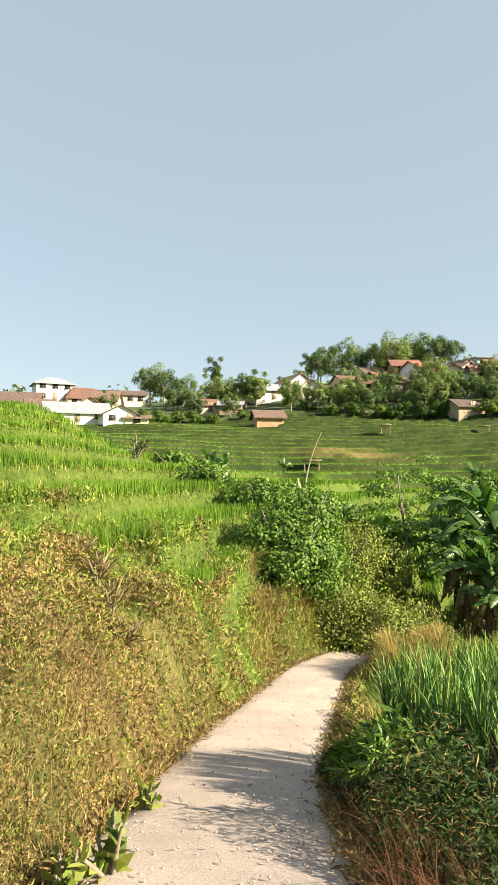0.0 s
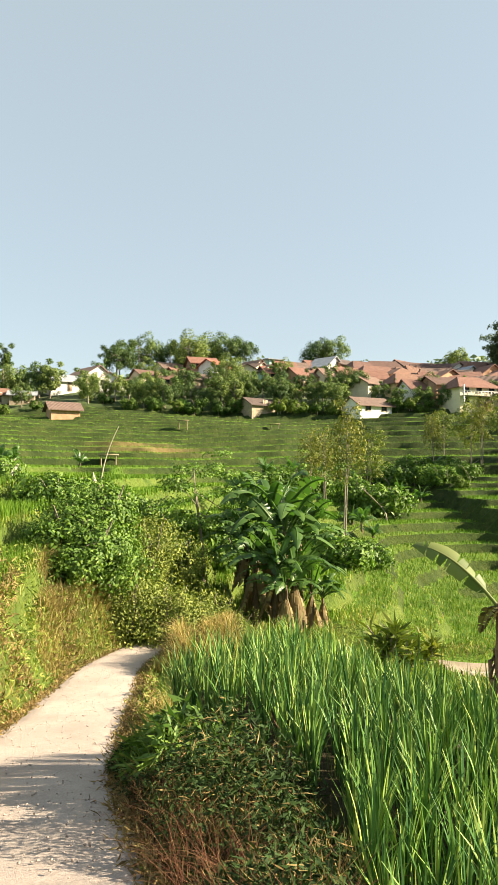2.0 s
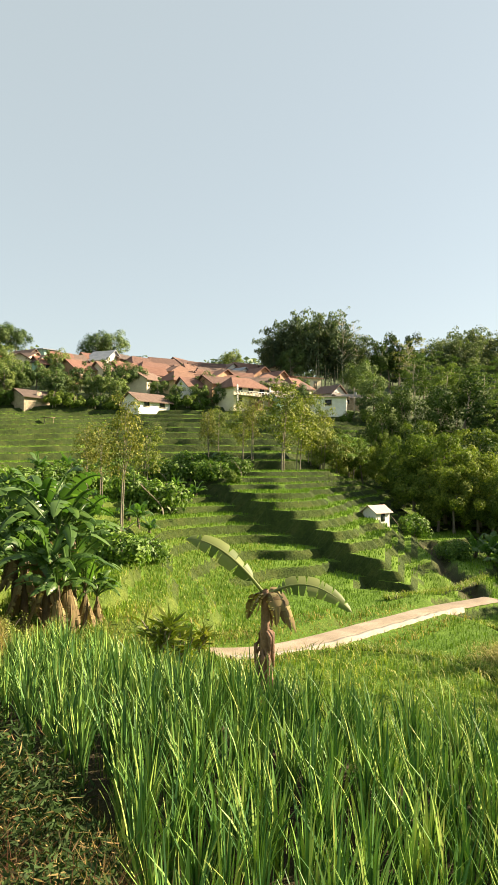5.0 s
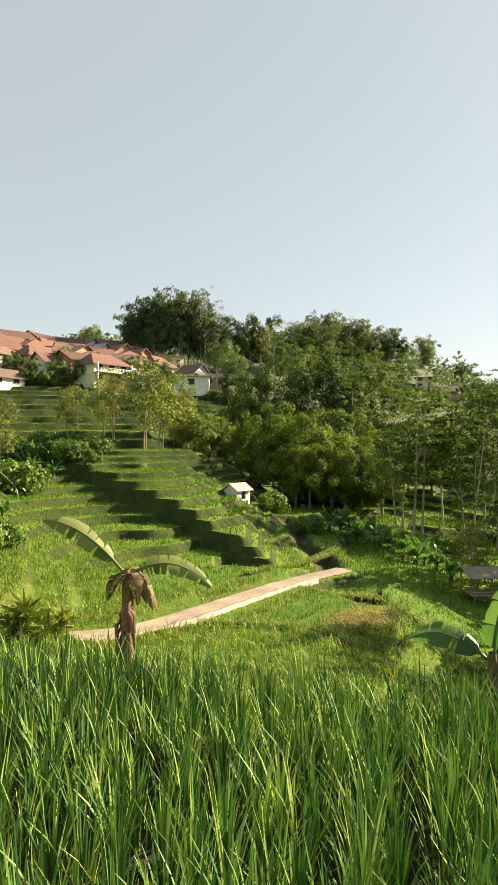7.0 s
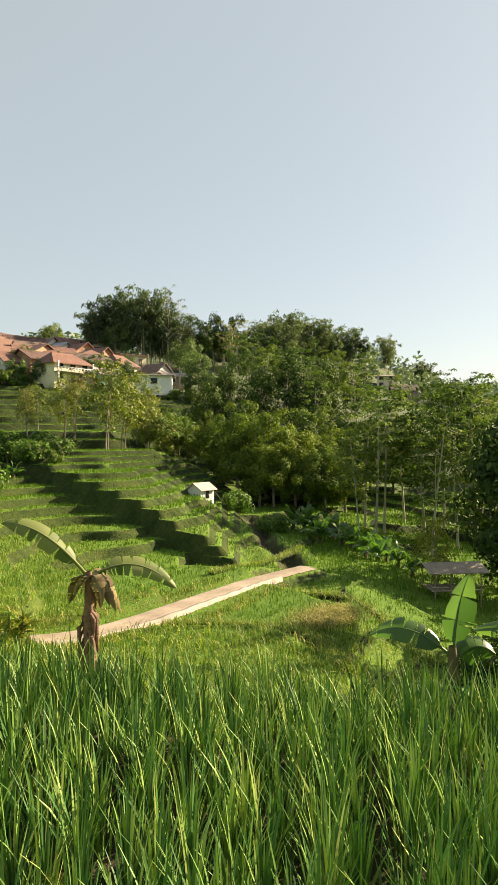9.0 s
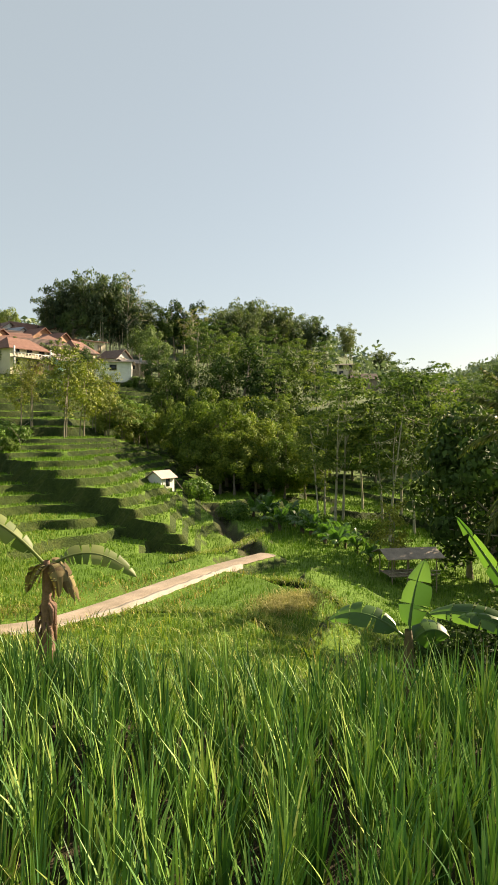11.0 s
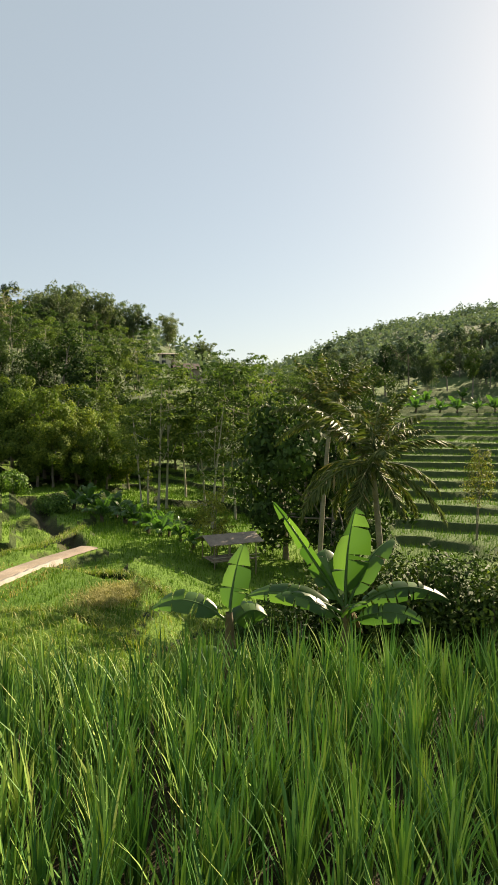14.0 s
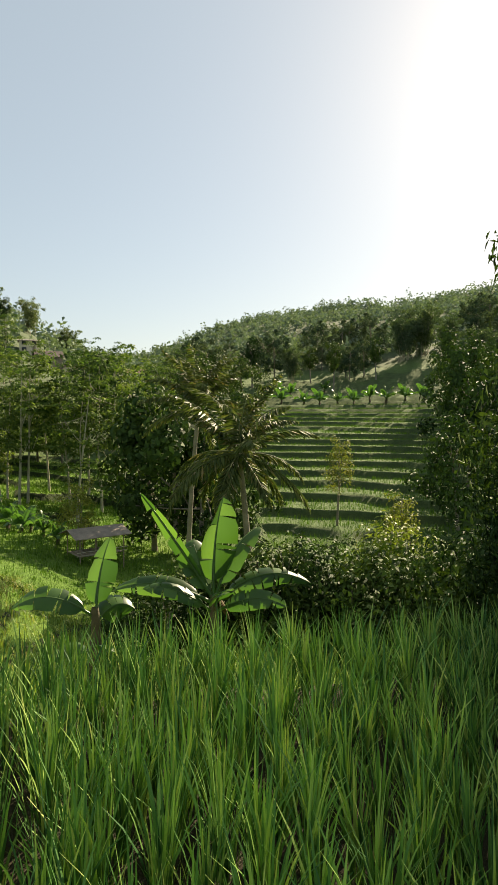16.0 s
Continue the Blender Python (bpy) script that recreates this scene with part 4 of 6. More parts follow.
make_house(18.2, 168, 6, 7, 3.4, 2.2, "cream_wall", "brown_roof", "cream gabled house with brown clay tiles", 18, windows=1, ridge_across=False)
make_house(19.2, 163, 5.5, 6, 3.0, 1.8, "mint_wall", "brown_roof", "pale green gabled house", 14, windows=1, ridge_across=False)
make_house(20.1, 173, 4.2, 5, 5.4, 0.3, "mint_wall", "grey_roof", "narrow mint green upper storey with a flat roof", 0, windows=1, storeys=2)
make_house(21.8, 172, 8, 6, 3.0, 1.9, "cream_wall", "brown_roof", CREAM, -4, windows=2)
make_house(22.8, 162, 5, 5, 2.8, 1.8, "cream_wall", "brown_roof", CREAM, 16, windows=1, ridge_across=False)
make_house(24.9, 175, 8, 6, 3.2, 2.8, "white_wall", "grey_roof", "house with a steep dark grey gable", 30, windows=2, ridge_across=False)
make_house(24.0, 178, 7, 6, 3.0, 1.8, "cream_wall", "red_roof", CREAM, 3, windows=2)
make_house(18.8, 136, 7, 5, 1.6, 1.4, "plank_wall", "brown_roof", "open plank shed with dark tiled roof", 12, windows=1, name="hut")
make_house(27.0, 163, 8, 6, 3.0, 2.0, "cream_wall", "red_roof", CREAM, 0, windows=2)
make_house(28.1, 176, 10, 7, 3.4, 2.2, "cream_wall", "red_roof", CREAM, 8, hip=2.5, windows=3)
make_house(30.2, 180, 9, 7, 3.2, 2.2, "brick_wall", "red_roof", CREAM, -6, windows=2)
make_house(32.4, 184, 9, 7, 3.2, 2.0, "cream_wall", "red_roof", CREAM, 10, windows=3)
make_house(34.0, 181, 8, 6, 3.2, 1.9, "cream_wall", "brown_roof", CREAM, -12, windows=2)
make_house(29.3, 166, 12, 7, 3.0, 2.4, "yellow_wall", "red_roof", "yellow house with a wide hipped clay roof", 6, hip=3, windows=4)
make_house(32.0, 153, 11.5, 7, 3.2, 2.4, "yellow_wall", "orange_roof", "yellow house with wide orange hipped roof", 9, hip=3, windows=4)
make_house(34.4, 158, 8, 6, 3.4, 2.0, "cream_wall", "red_roof", CREAM, -8, windows=2)
make_house(28.5, 134, 8, 6, 2.4, 1.7, "white_wall", "brown_roof", "long pale shed with rust-stained sheet roof beside the rice terraces", 10, windows=2, door=False)
make_house(37.0, 139, 9, 7, 5.4, 2.2, "cream_wall", "red_roof", "two-storey cream house with balcony and red tiled roof", 8, hip=2.5, windows=3, storeys=2, balcony=True)
make_house(34.9, 146, 8, 7, 4.6, 1.9, "brick_wall", "red_roof", CREAM, 8, windows=2)
make_house(38.8, 138, 3.6, 4, 2.6, 1.4, "brick_wall", "brown_roof", "small brick annex with brown tiles", 0, windows=1, ridge_across=False)
make_house(40.6, 141, 6, 5, 2.6, 1.4, "mint_wall", "rust_roof", "small green-walled house with sheet roof", 8, windows=1)
make_house(36.6, 172, 6, 6, 3.4, 2.0, "white_wall", "grey_roof", "white gabled house among red roofs", 18, windows=1, ridge_across=False)
make_house(38.4, 168, 6.5, 6, 3.6, 2.2, "brick_wall", "red_roof", "tall brick gabled house", 10, windows=2, ridge_across=False)
make_house(39.9, 160, 6, 6, 3.4, 2.0, "brick_wall", "red_roof", CREAM, 20, windows=1, ridge_across=False)
make_house(42.6, 165, 7, 6, 3.8, 0.5, "cream_wall", "red_roof", "boxy cream house below the bamboo", 0, windows=2)
make_house(41.6, 150, 6, 5, 2.8, 1.6, "plank_wall", "brown_roof", "plank house with brown tiles", 6, windows=1)
make_house(45.0, 152, 5, 5, 2.8, 1.8, "white_wall", "brown_roof", "small white gabled house", 20, windows=1, ridge_across=False)
make_house(46.6, 147, 6.5, 5, 3.0, 0.9, "plank_wall", "rust_roof", "open weathered house with flat rusty roof", 6, windows=2)
make_house(44.9, 137, 7.4, 5, 3.9, 0.3, "white_wall", "rust_roof", "plain white plastered building with a flat roof", -34, windows=1, door=False)
make_house(65.4, 222, 6, 5, 5.0, 0.4, "cream_wall", "rust_roof", "cream two-storey house among forest trees", 0, windows=2, storeys=2)
make_house(66.9, 218, 8, 6, 3.0, 1.8, "plank_wall", "brown_roof", "dim brown-roofed house among trees", 10, windows=2)
make_house(68.6, 215, 5, 5, 3.0, 1.8, "cream_wall", "brown_roof", "cream gabled house among trees", 12, windows=1, ridge_across=False)
make_house(74.4, 232, 7, 6, 3.6, 1.4, "white_wall", "red_roof", "far white house with red roof in the valley", 10, windows=2, lift=3)

rs = np.random.RandomState(8)
for k in range(30):
    make_house(rs.uniform(26, 42), rs.uniform(146, 188), rs.uniform(6, 10), rs.uniform(5.5, 7.5), rs.uniform(2.8, 3.8), rs.uniform(1.7, 2.6), ("cream_wall", "white_wall", "brick_wall")[k % 3], ("red_roof", "orange_roof", "brown_roof", "red_roof")[k % 4],
               CREAM if k % 3 == 0 else WHITE if k % 3 == 1 else "brick house with clay tiled roof in the village", rs.uniform(-25, 30), hip=(0, 2.2)[k % 2], windows=2, ridge_across=k % 5 != 0)
for k in range(12):
    make_house(rs.uniform(8, 26), rs.uniform(155, 175), rs.uniform(5, 8), rs.uniform(5, 6.5), rs.uniform(2.8, 3.6), rs.uniform(1.6, 2.2), ("cream_wall", "brick_wall")[k % 2], ("brown_roof", "red_roof")[k % 2],
               CREAM if k % 2 == 0 else "brick house with clay tiled roof in the village", rs.uniform(-25, 30), windows=2, ridge_across=k % 3 != 0)


# ---------------------------------------------------------------- trees
big = make_tree("tree", "broad dark green tree between village houses", 11, 10, 4.4, 2.2, 34, 130, 0.46, "leaf_village_hazed", trunk_r=0.28, group="village trees")
plant_out(big, [(-8.8, 170, 1.1), (-7.6, 168, 0.95), (-5.9, 160, 0.8), (6.2, 175, 1.0), (8.2, 178, 1.2), (11.0, 182, 1.1), (12.4, 176, 1.25), (13.9, 184, 1.2), (16.2, 182, 1.15), (17.5, 180, 1.0), 
                (24.3, 192, 1.2), (25.6, 194, 1.25), (15.8, 150, 0.9), (20.9, 158, 0.7), (41.5, 178, 1.0), (36.2, 190, 0.9), (48.8, 150, 0.9), (47.9, 168, 1.1), (27.4, 150, 0.7), (33.6, 146, 0.6), (35.3, 138, 0.5)], 2)
mid = make_tree("tree", "leafy mid-green garden tree on the village edge", 12, 8, 3.2, 1.0, 26, 96, 0.46, "leaf_village_hazed", trunk_r=0.2, group="village trees")
rs = np.random.RandomState(77)
band = [(b + rs.uniform(-0.5, 0.5), rs.uniform(137, 147), rs.uniform(0.5, 0.95)) for b in np.arange(3.2, 26.5, 0.95)]
band += [(b + rs.uniform(-0.4, 0.4), rs.uniform(138, 150), rs.uniform(0.4, 0.7)) for b in np.arange(29.8, 48, 1.3)]
band += [(rs.uniform(4, 26), rs.uniform(150, 172), rs.uniform(0.5, 0.9)) for _ in range(14)] + [(rs.uniform(-14, 0), rs.uniform(136, 158), rs.uniform(0.5, 0.8)) for _ in range(7)] + [(rs.uniform(28, 44), rs.uniform(148, 188), rs.uniform(0.35, 0.6)) for _ in range(26)]
plant_out(mid, [(-3.1, 152, 1.05), (-2.2, 158, 1.0), (-6.6, 150, 0.8), (-4.8, 140, 0.7), (-0.3, 148, 1.15), (0.6, 146, 1.05), (8.6, 138, 0.9), (10.4, 137, 1.0), (12.2, 146, 1.0), (16.6, 138, 0.9), (17.2, 146, 0.9), (21.0, 146, 0.8),
                (23.9, 140, 0.7), (25.6, 150, 0.9), (26.2, 138, 0.6), (31.2, 139, 0.55), (33.2, 139, 0.6), (42.4, 141, 0.7), (40.2, 152, 0.6), (47.9, 140, 0.7), (49.6, 138, 0.9), (51.2, 142, 0.9)] + [p for p in band if not 43.2 < p[0] < 47.2], 3)
low = make_tree("bush", "dense low green bush on the terrace edge", 13, 2.6, 2.0, 0.2, 26, 66, 0.36, "leaf_mid", trunk_r=0.08, group="edge bushes", stems=3)
plant_out(low, [(-9.2, 128, 1.0), (-7.9, 130, 1.1), (-6.4, 133, 1.0), (-4.9, 133, 1.2), (-3.2, 133, 0.9), (-0.6, 136, 0.8), (5.2, 139, 0.9), (7.4, 135, 1.1), (9.4, 134, 1.2), (11.6, 134, 1.0), (13.2, 134, 1.3), (15.4, 134, 1.2), (16.9, 135, 1.2),
                (20.6, 134, 1.2), (22.2, 134, 1.3), (24.0, 134, 1.0), (25.6, 134, 1.2), (31.0, 135, 1.1), (32.2, 135, 1.0), (33.4, 135, 1.1), (46.5, 134, 1.0), (48.2, 134, 1.1), (50.0, 133, 1.3), (-19.2, 136, 1.1), (-12.6, 136, 1.0), (36.2, 60, 0.55), (35, 62, 0.5)], 4)
tall = make_tree("tree", "tall dark conifer-like tree standing over the village", 14, 13, 2.0, 4.5, 22, 90, 0.5, "leaf_dark", trunk_r=0.22, group="village trees", spread=0.9)
plant_out(tall, [(-3.2, 176, 0.95), (5.3, 182, 0.8), (6.5, 186, 0.95), (49.3, 185, 1.35), (50.2, 192, 1.5), (51.0, 190, 1.4), (52.2, 196, 1.5), (53.6, 200, 1.2), (60.9, 230, 1.2), (63.5, 250, 1.1), (91.8, 190, 1.2), (84.6, 200, 1.3), (95.5, 200, 1.1), (89.8, 205, 1.0)], 5)

bamboo = make_bamboo(21, 20, "huge grey-green bamboo grove arching over the village")
plant_out(bamboo, [(40.6, 184, 0.92), (42.1, 182, 1.1), (43.6, 180, 1.2), (45.2, 182, 1.15), (46.4, 186, 1.0), (55.6, 222, 0.95), (57.2, 228, 1.15), (58.8, 232, 1.1), (39.6, 186, 0.75), (47.4, 188, 0.85), (54.2, 210, 0.9), (59.9, 236, 1.0), (56.4, 214, 1.0), (62.0, 250, 0.9), (65.5, 290, 0.9), (68.5, 300, 0.8), (14.8, 188, 0.5), (12.2, 186, 0.5), (24.9, 196, 0.5), (97.8, 230, 0.9), (99.4, 236, 1.0), (92.4, 215, 0.6), (88.2, 205, 0.7), (101.5, 225, 0.8), (104.5, 200, 0.7)], 6)

bare = make_bare_tree(15, 28, "tall sparse tree with bare pale branches above the bamboo")
plant_out(bare, [(46.2, 178, 0.84), (51.9, 186, 0.66)], 7)

albizia = make_tree("tree", "slender pale-trunked tree with flat feathery tiers of leaves", 16, 12, 2.9, 5.0, 48, 38, 0.37, "leaf_feather", bark="bark_pale", trunk_r=0.11, flat=0.16, tiers=7, spread=0.95, group="plantation trees", hang=0.1)
rs = np.random.RandomState(5)
spots = [(64.5, 58, 1.05), (65.2, 60, 1.1), (63.6, 62, 1.0), (66.9, 66, 1.0), (63.0, 56, 0.75), (68.6, 62, 1.05), (70.2, 66, 1.15), (71.3, 60, 1.15), (72.5, 64, 1.2), (74.0, 70, 1.1), (69.3, 56, 1.0), (73.2, 58, 1.0), (75.4, 66, 1.0)]
spots += [(rs.uniform(52, 66), rs.uniform(120, 165), rs.uniform(0.9, 1.3)) for _ in range(22)]
spots += [(rs.uniform(58, 79), rs.uniform(92, 150), rs.uniform(0.8, 1.2)) for _ in range(20)]
spots += [(rs.uniform(50, 80), rs.uniform(150, 235), rs.uniform(0.8, 1.2)) for _ in range(18)]
clear = lambda b, d: not (125 < d < 228 and (63.9 < b < 69.6 or 73.4 < b < 75.6))     # gaps through which the far houses show
plant_out(albizia, [p for p in spots if clear(p[0], p[1])], 8)

woods = make_tree("tree", "rounded olive-green woodland tree in the valley", 17, 9.4, 3.6, 0.3, 44, 170, 0.36, "leaf_woods", trunk_r=0.2, spread=0.95, group="valley woodland")
spots = [(50.6, 86, 0.7), (52.2, 78, 0.95), (53.6, 74, 1.0), (54.8, 72, 1.05), (56.2, 74, 1.0), (57.6, 76, 0.95), (59.0, 74, 0.9), (60.2, 80, 1.0), (61.4, 78, 0.9), (51.8, 92, 0.9), (53.4, 95, 1.0), (55.8, 94, 1.0), (58.2, 96, 1.0), (46.6, 82, 0.6), (45.2, 84, 0.6), (47.8, 90, 0.6), (48.8, 100, 0.7),
         (52.9, 72, 0.8), (54.2, 68, 0.75), (55.5, 67, 0.7), (57.4, 69, 0.8), (58.6, 68, 0.7), (60.0, 70, 0.75), (61.8, 72, 0.7), (51.4, 80, 0.8), (64.0, 84, 0.9), (66.0, 86, 0.8), (68.0, 84, 0.85), (62.6, 90, 1.0)]
plant_out(woods, spots, 9)
shade = make_tree("tree", "dark rounded woodland tree in the valley", 18, 11, 4.2, 1.0, 30, 72, 0.56, "leaf_dark", trunk_r=0.22, group="valley woodland")
spots = [(52.8, 84, 0.9), (57.0, 84, 0.9), (60.6, 88, 0.85), (49.8, 104, 0.8), (51.5, 112, 0.9), (59.6, 110, 1.0), (76.0, 46, 0.95), (77.8, 43, 1.0), (80.0, 42, 1.0), (82.4, 44, 0.8), (75.2, 82, 0.9), (77.4, 76, 0.9), (79.8, 74, 0.9), (82.2, 66, 0.7), (72.4, 96, 1.0), (81.5, 88, 1.0), (84.0, 96, 0.8)]
spots += [(rs.uniform(50, 84), rs.uniform(105, 150), rs.uniform(0.8, 1.25)) for _ in range(18)]
# Mostly hidden trees, added to throw shade across the right-hand terraces.
spots += [(102.6, 60, 0.9), (103.4, 74, 1.2), (102.4, 112, 1.3), (102.6, 134, 1.3), (103.8, 92, 1.3), (105.5, 104, 1.1), (106.5, 84, 1.0), (108.5, 96, 1.2), (104.2, 126, 1.1), (107.0, 118, 1.2), (103.6, 150, 1.0), (101.8, 172, 0.9), (110, 76, 1.1)]
plant_out(shade, [p for p in spots if clear(p[0], p[1])], 10)
belt = make_tree("tree", "tall forest tree below the ridge, its green greyed for haze", 29, 12, 3.6, 0.8, 24, 60, 0.75, "leaf_belt_hazed", trunk_r=0.22, group="ridge forest")
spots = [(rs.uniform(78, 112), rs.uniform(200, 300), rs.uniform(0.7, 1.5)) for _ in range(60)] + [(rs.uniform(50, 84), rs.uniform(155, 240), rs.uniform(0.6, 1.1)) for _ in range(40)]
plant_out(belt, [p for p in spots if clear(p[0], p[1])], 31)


def far_woods():
    """The wooded hills behind: crowns too many and too far to count."""
    rng = np.random.RandomState(31)
    q = Quads()
    b = np.concatenate([rng.uniform(47, 118, 4200), rng.uniform(-24, 47, 300)])
    d = np.concatenate([np.sqrt(rng.uniform(235 ** 2, 760 ** 2, 4200)), rng.uniform(215, 330, 300)])
    x, y = np.sin(np.radians(b)) * d, np.cos(np.radians(b)) * d
    z = ground(x, y)
    size = rng.uniform(2.6, 5.2, len(b)) * np.where(rng.rand(len(b)) < 0.1, 1.35, 1.0)
    cl = np.repeat(np.stack([x, y, z + size * 0.9], 1), 5, axis=0) + rng.normal(size=(len(b) * 5, 3)) * np.repeat(size, 5)[:, None] * [0.5, 0.5, 0.45]
    heart = np.repeat(np.stack([x, y, z + size * 0.7], 1), 5, axis=0)
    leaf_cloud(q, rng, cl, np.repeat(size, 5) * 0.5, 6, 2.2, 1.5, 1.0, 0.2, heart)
    ob = part("far_woods", q.mesh("far_woods"), M["leaf_far_hazed"], None)
    tagged(ob, "wooded hills of countless trees beyond the valley, haze in their leaf colour", "woods", kind="stuff")


far_woods()

thin = make_tree("tree", "thin tall young tree with sparse yellowing leaves", 19, 9, 1.4, 2.8, 76, 20, 0.24, "leaf_yellow", bark="bark", trunk_r=0.045, stems=2, spread=0.5, group="")
plant_out(thin, [(26.6, 41, 0.97), (24.6, 50, 0.75), (23.4, 52, 0.7), (92.3, 60, 0.95), (97.6, 34, 0.75), (34.2, 72, 0.8), (38.2, 74, 0.85)], 11)
slim = make_tree("tree", "slim leaning tree with feathery green crown on the terraces", 20, 10.5, 2.4, 2.4, 90, 26, 0.32, "leaf_olive", bark="bark", trunk_r=0.06, flat=0.6, spread=0.75, stems=2, group="")
plant_out(slim, [(40.8, 70, 1.0), (37.2, 78, 0.75), (42.2, 74, 0.9), (43.2, 78, 0.85), (44.2, 80, 0.8), (35.0, 84, 0.6), (28.6, 60, 0.6), (69.3, 38, 0.5)], 12)
sapling = make_tree("tree", "young yellow-green feathery tree beside the path", 22, 3.6, 1.75, 1.3, 42, 60, 0.14, "leaf_bright", trunk_r=0.06, flat=0.22, tiers=6, spread=0.5, hang=0.1)
plant_out(sapling, [(13.9, 22, 1.1), (45.5, 80, 1.5), (47.0, 83, 1.4)], 13)

# bushes beside the path, and on the near slopes
bright = make_tree("bush", "dense bright green leafy bush beside the path", 23, 1.9, 1.1, -0.1, 90, 80, 0.11, "leaf_bright", trunk_r=0.04, stems=3, spread=0.36)
plant_out(bright, [(3.3, 17.2, 1.1), (5.8, 17.6, 1.0), (2.2, 18.0, 0.85), (4.6, 18.6, 1.15)], 14)
weedy = make_tree("bush", "yellow-green flowering weeds in a tall thicket", 24, 1.7, 1.2, -0.1, 84, 70, 0.09, "leaf_weed", trunk_r=0.012, stems=5, spread=0.4)
plant_out(weedy, [(10.4, 17.2, 1.05), (7.9, 17.6, 1.05), (12.4, 17.6, 1.0), (14.2, 18.0, 0.9), (9.2, 19.4, 1.05), (11.6, 20.0, 1.05), (16.2, 18.2, 0.7)], 15)
scrub = make_tree("bush", "broad-leaved green shrub on the terrace edge", 25, 1.5, 1.2, 0.1, 50, 36, 0.24, "leaf_bright", trunk_r=0.03, stems=4, spread=0.4)
plant_out(scrub, [(-4.1, 28, 0.9), (-3.2, 27.6, 0.8), (0.2, 25.5, 0.95), (4.0, 25.2, 0.95), (6.6, 24.4, 0.9), (8.2, 24, 0.9), (12.2, 23.5, 1.0), (16.4, 26, 1.1), (14.6, 29, 1.1), (1.2, 24.5, 0.95), (2.9, 24, 0.85), (5.0, 24.5, 0.7), (10.6, 20.8, 0.7), (-7.0, 41, 1.0), (30.6, 19.5, 0.7), (26.8, 30, 1.0), (24.4, 32, 1.1), (28.4, 34, 1.0), (29.8, 52, 1.6), (27.2, 54, 1.6), (34.6, 62, 1.2), (55.5, 52, 1.0), (52.0, 60, 1.3), (22.6, 60, 1.6), (24.2, 58, 1.5), (25.8, 62, 1.7), (30.6, 66, 1.6), (32.4, 70, 1.5), (33.4, 66, 1.3), (35.6, 70, 1.4), (20.6, 58, 1.4), (18.2, 56, 1.3), (36.8, 66, 1.0)], 16)
hedge = make_tree("bush", "dark broad-leaved shrubs along the edge of the paddy", 26, 2.4, 1.5, 0.1, 50, 90, 0.15, "leaf_dark", trunk_r=0.04, stems=4, spread=0.5)
plant_out(hedge, [(76.5, 15, 0.8), (79.5, 16.5, 0.95), (83.0, 16.5, 1.0), (85.6, 15.8, 1.15), (87.6, 17.2, 1.25), (89.6, 16.4, 1.2), (91.4, 18.2, 1.2), (93.2, 17.0, 1.1), (95.6, 15.2, 1.05), (97.6, 16.4, 1.2), (99.4, 14.5, 1.15), (101.5, 15, 1.2), (104.0, 13.5, 1.1), (74.0, 19, 0.7), (107, 12.5, 1.1)], 17)
sunny = make_tree("bush", "sunlit yellow-green shrub below the paddy", 27, 3.6, 1.7, 0.3, 46, 90, 0.17, "leaf_weed", trunk_r=0.04, stems=4, spread=0.55)
plant_out(sunny, [(97.6, 19, 1.0), (99.5, 21, 1.05), (90.0, 20, 0.7), (86.5, 20, 0.7), (44.4, 79, 1.5), (45.6, 81, 1.35), (43.6, 83, 1.3), (46.8, 84, 1.2)], 18)
giant = make_tree("tree", "large dark tree with drooping leaves at the field edge", 28, 6.6, 2.1, 0.1, 230, 170, 0.15, "leaf_dark", trunk_r=0.14, spread=0.62, hang=0.7, slim_leaf=0.32)
# The second and third, mostly out of view, are added to shade near rice.
plant_out(giant, [(114.4, 10.8, 0.85), (117.5, 14.5, 1.68), (122.0, 9.4, 1.1)], 19)

# bananas and palms
old = make_banana(41, 2.9, 12, "tall banana plant with big torn leaves in a dense clump", 2.5, 9, "banana clump", stand_up=0.8, tears=0.85, wide=0.42, droopy=0.9)
plant_out(old, [(20.4, 19.4, 1.0), (22.2, 19.8, 0.92), (18.7, 20.2, 1.0), (21.2, 20.8, 1.22), (23.6, 20.4, 0.75), (19.6, 21.4, 1.2), (20.4, 22.0, 1.25), (22.6, 21.4, 1.0), (17.9, 21.2, 0.9), (24.6, 21.0, 0.62), (21.4, 18.8, 0.7)], 20)
far_banana = make_banana(42, 0.55, 10, "pale green banana plant on the terraces", 2.0, 1, "terrace banana plants", stand_up=1.0, droopy=0.5)
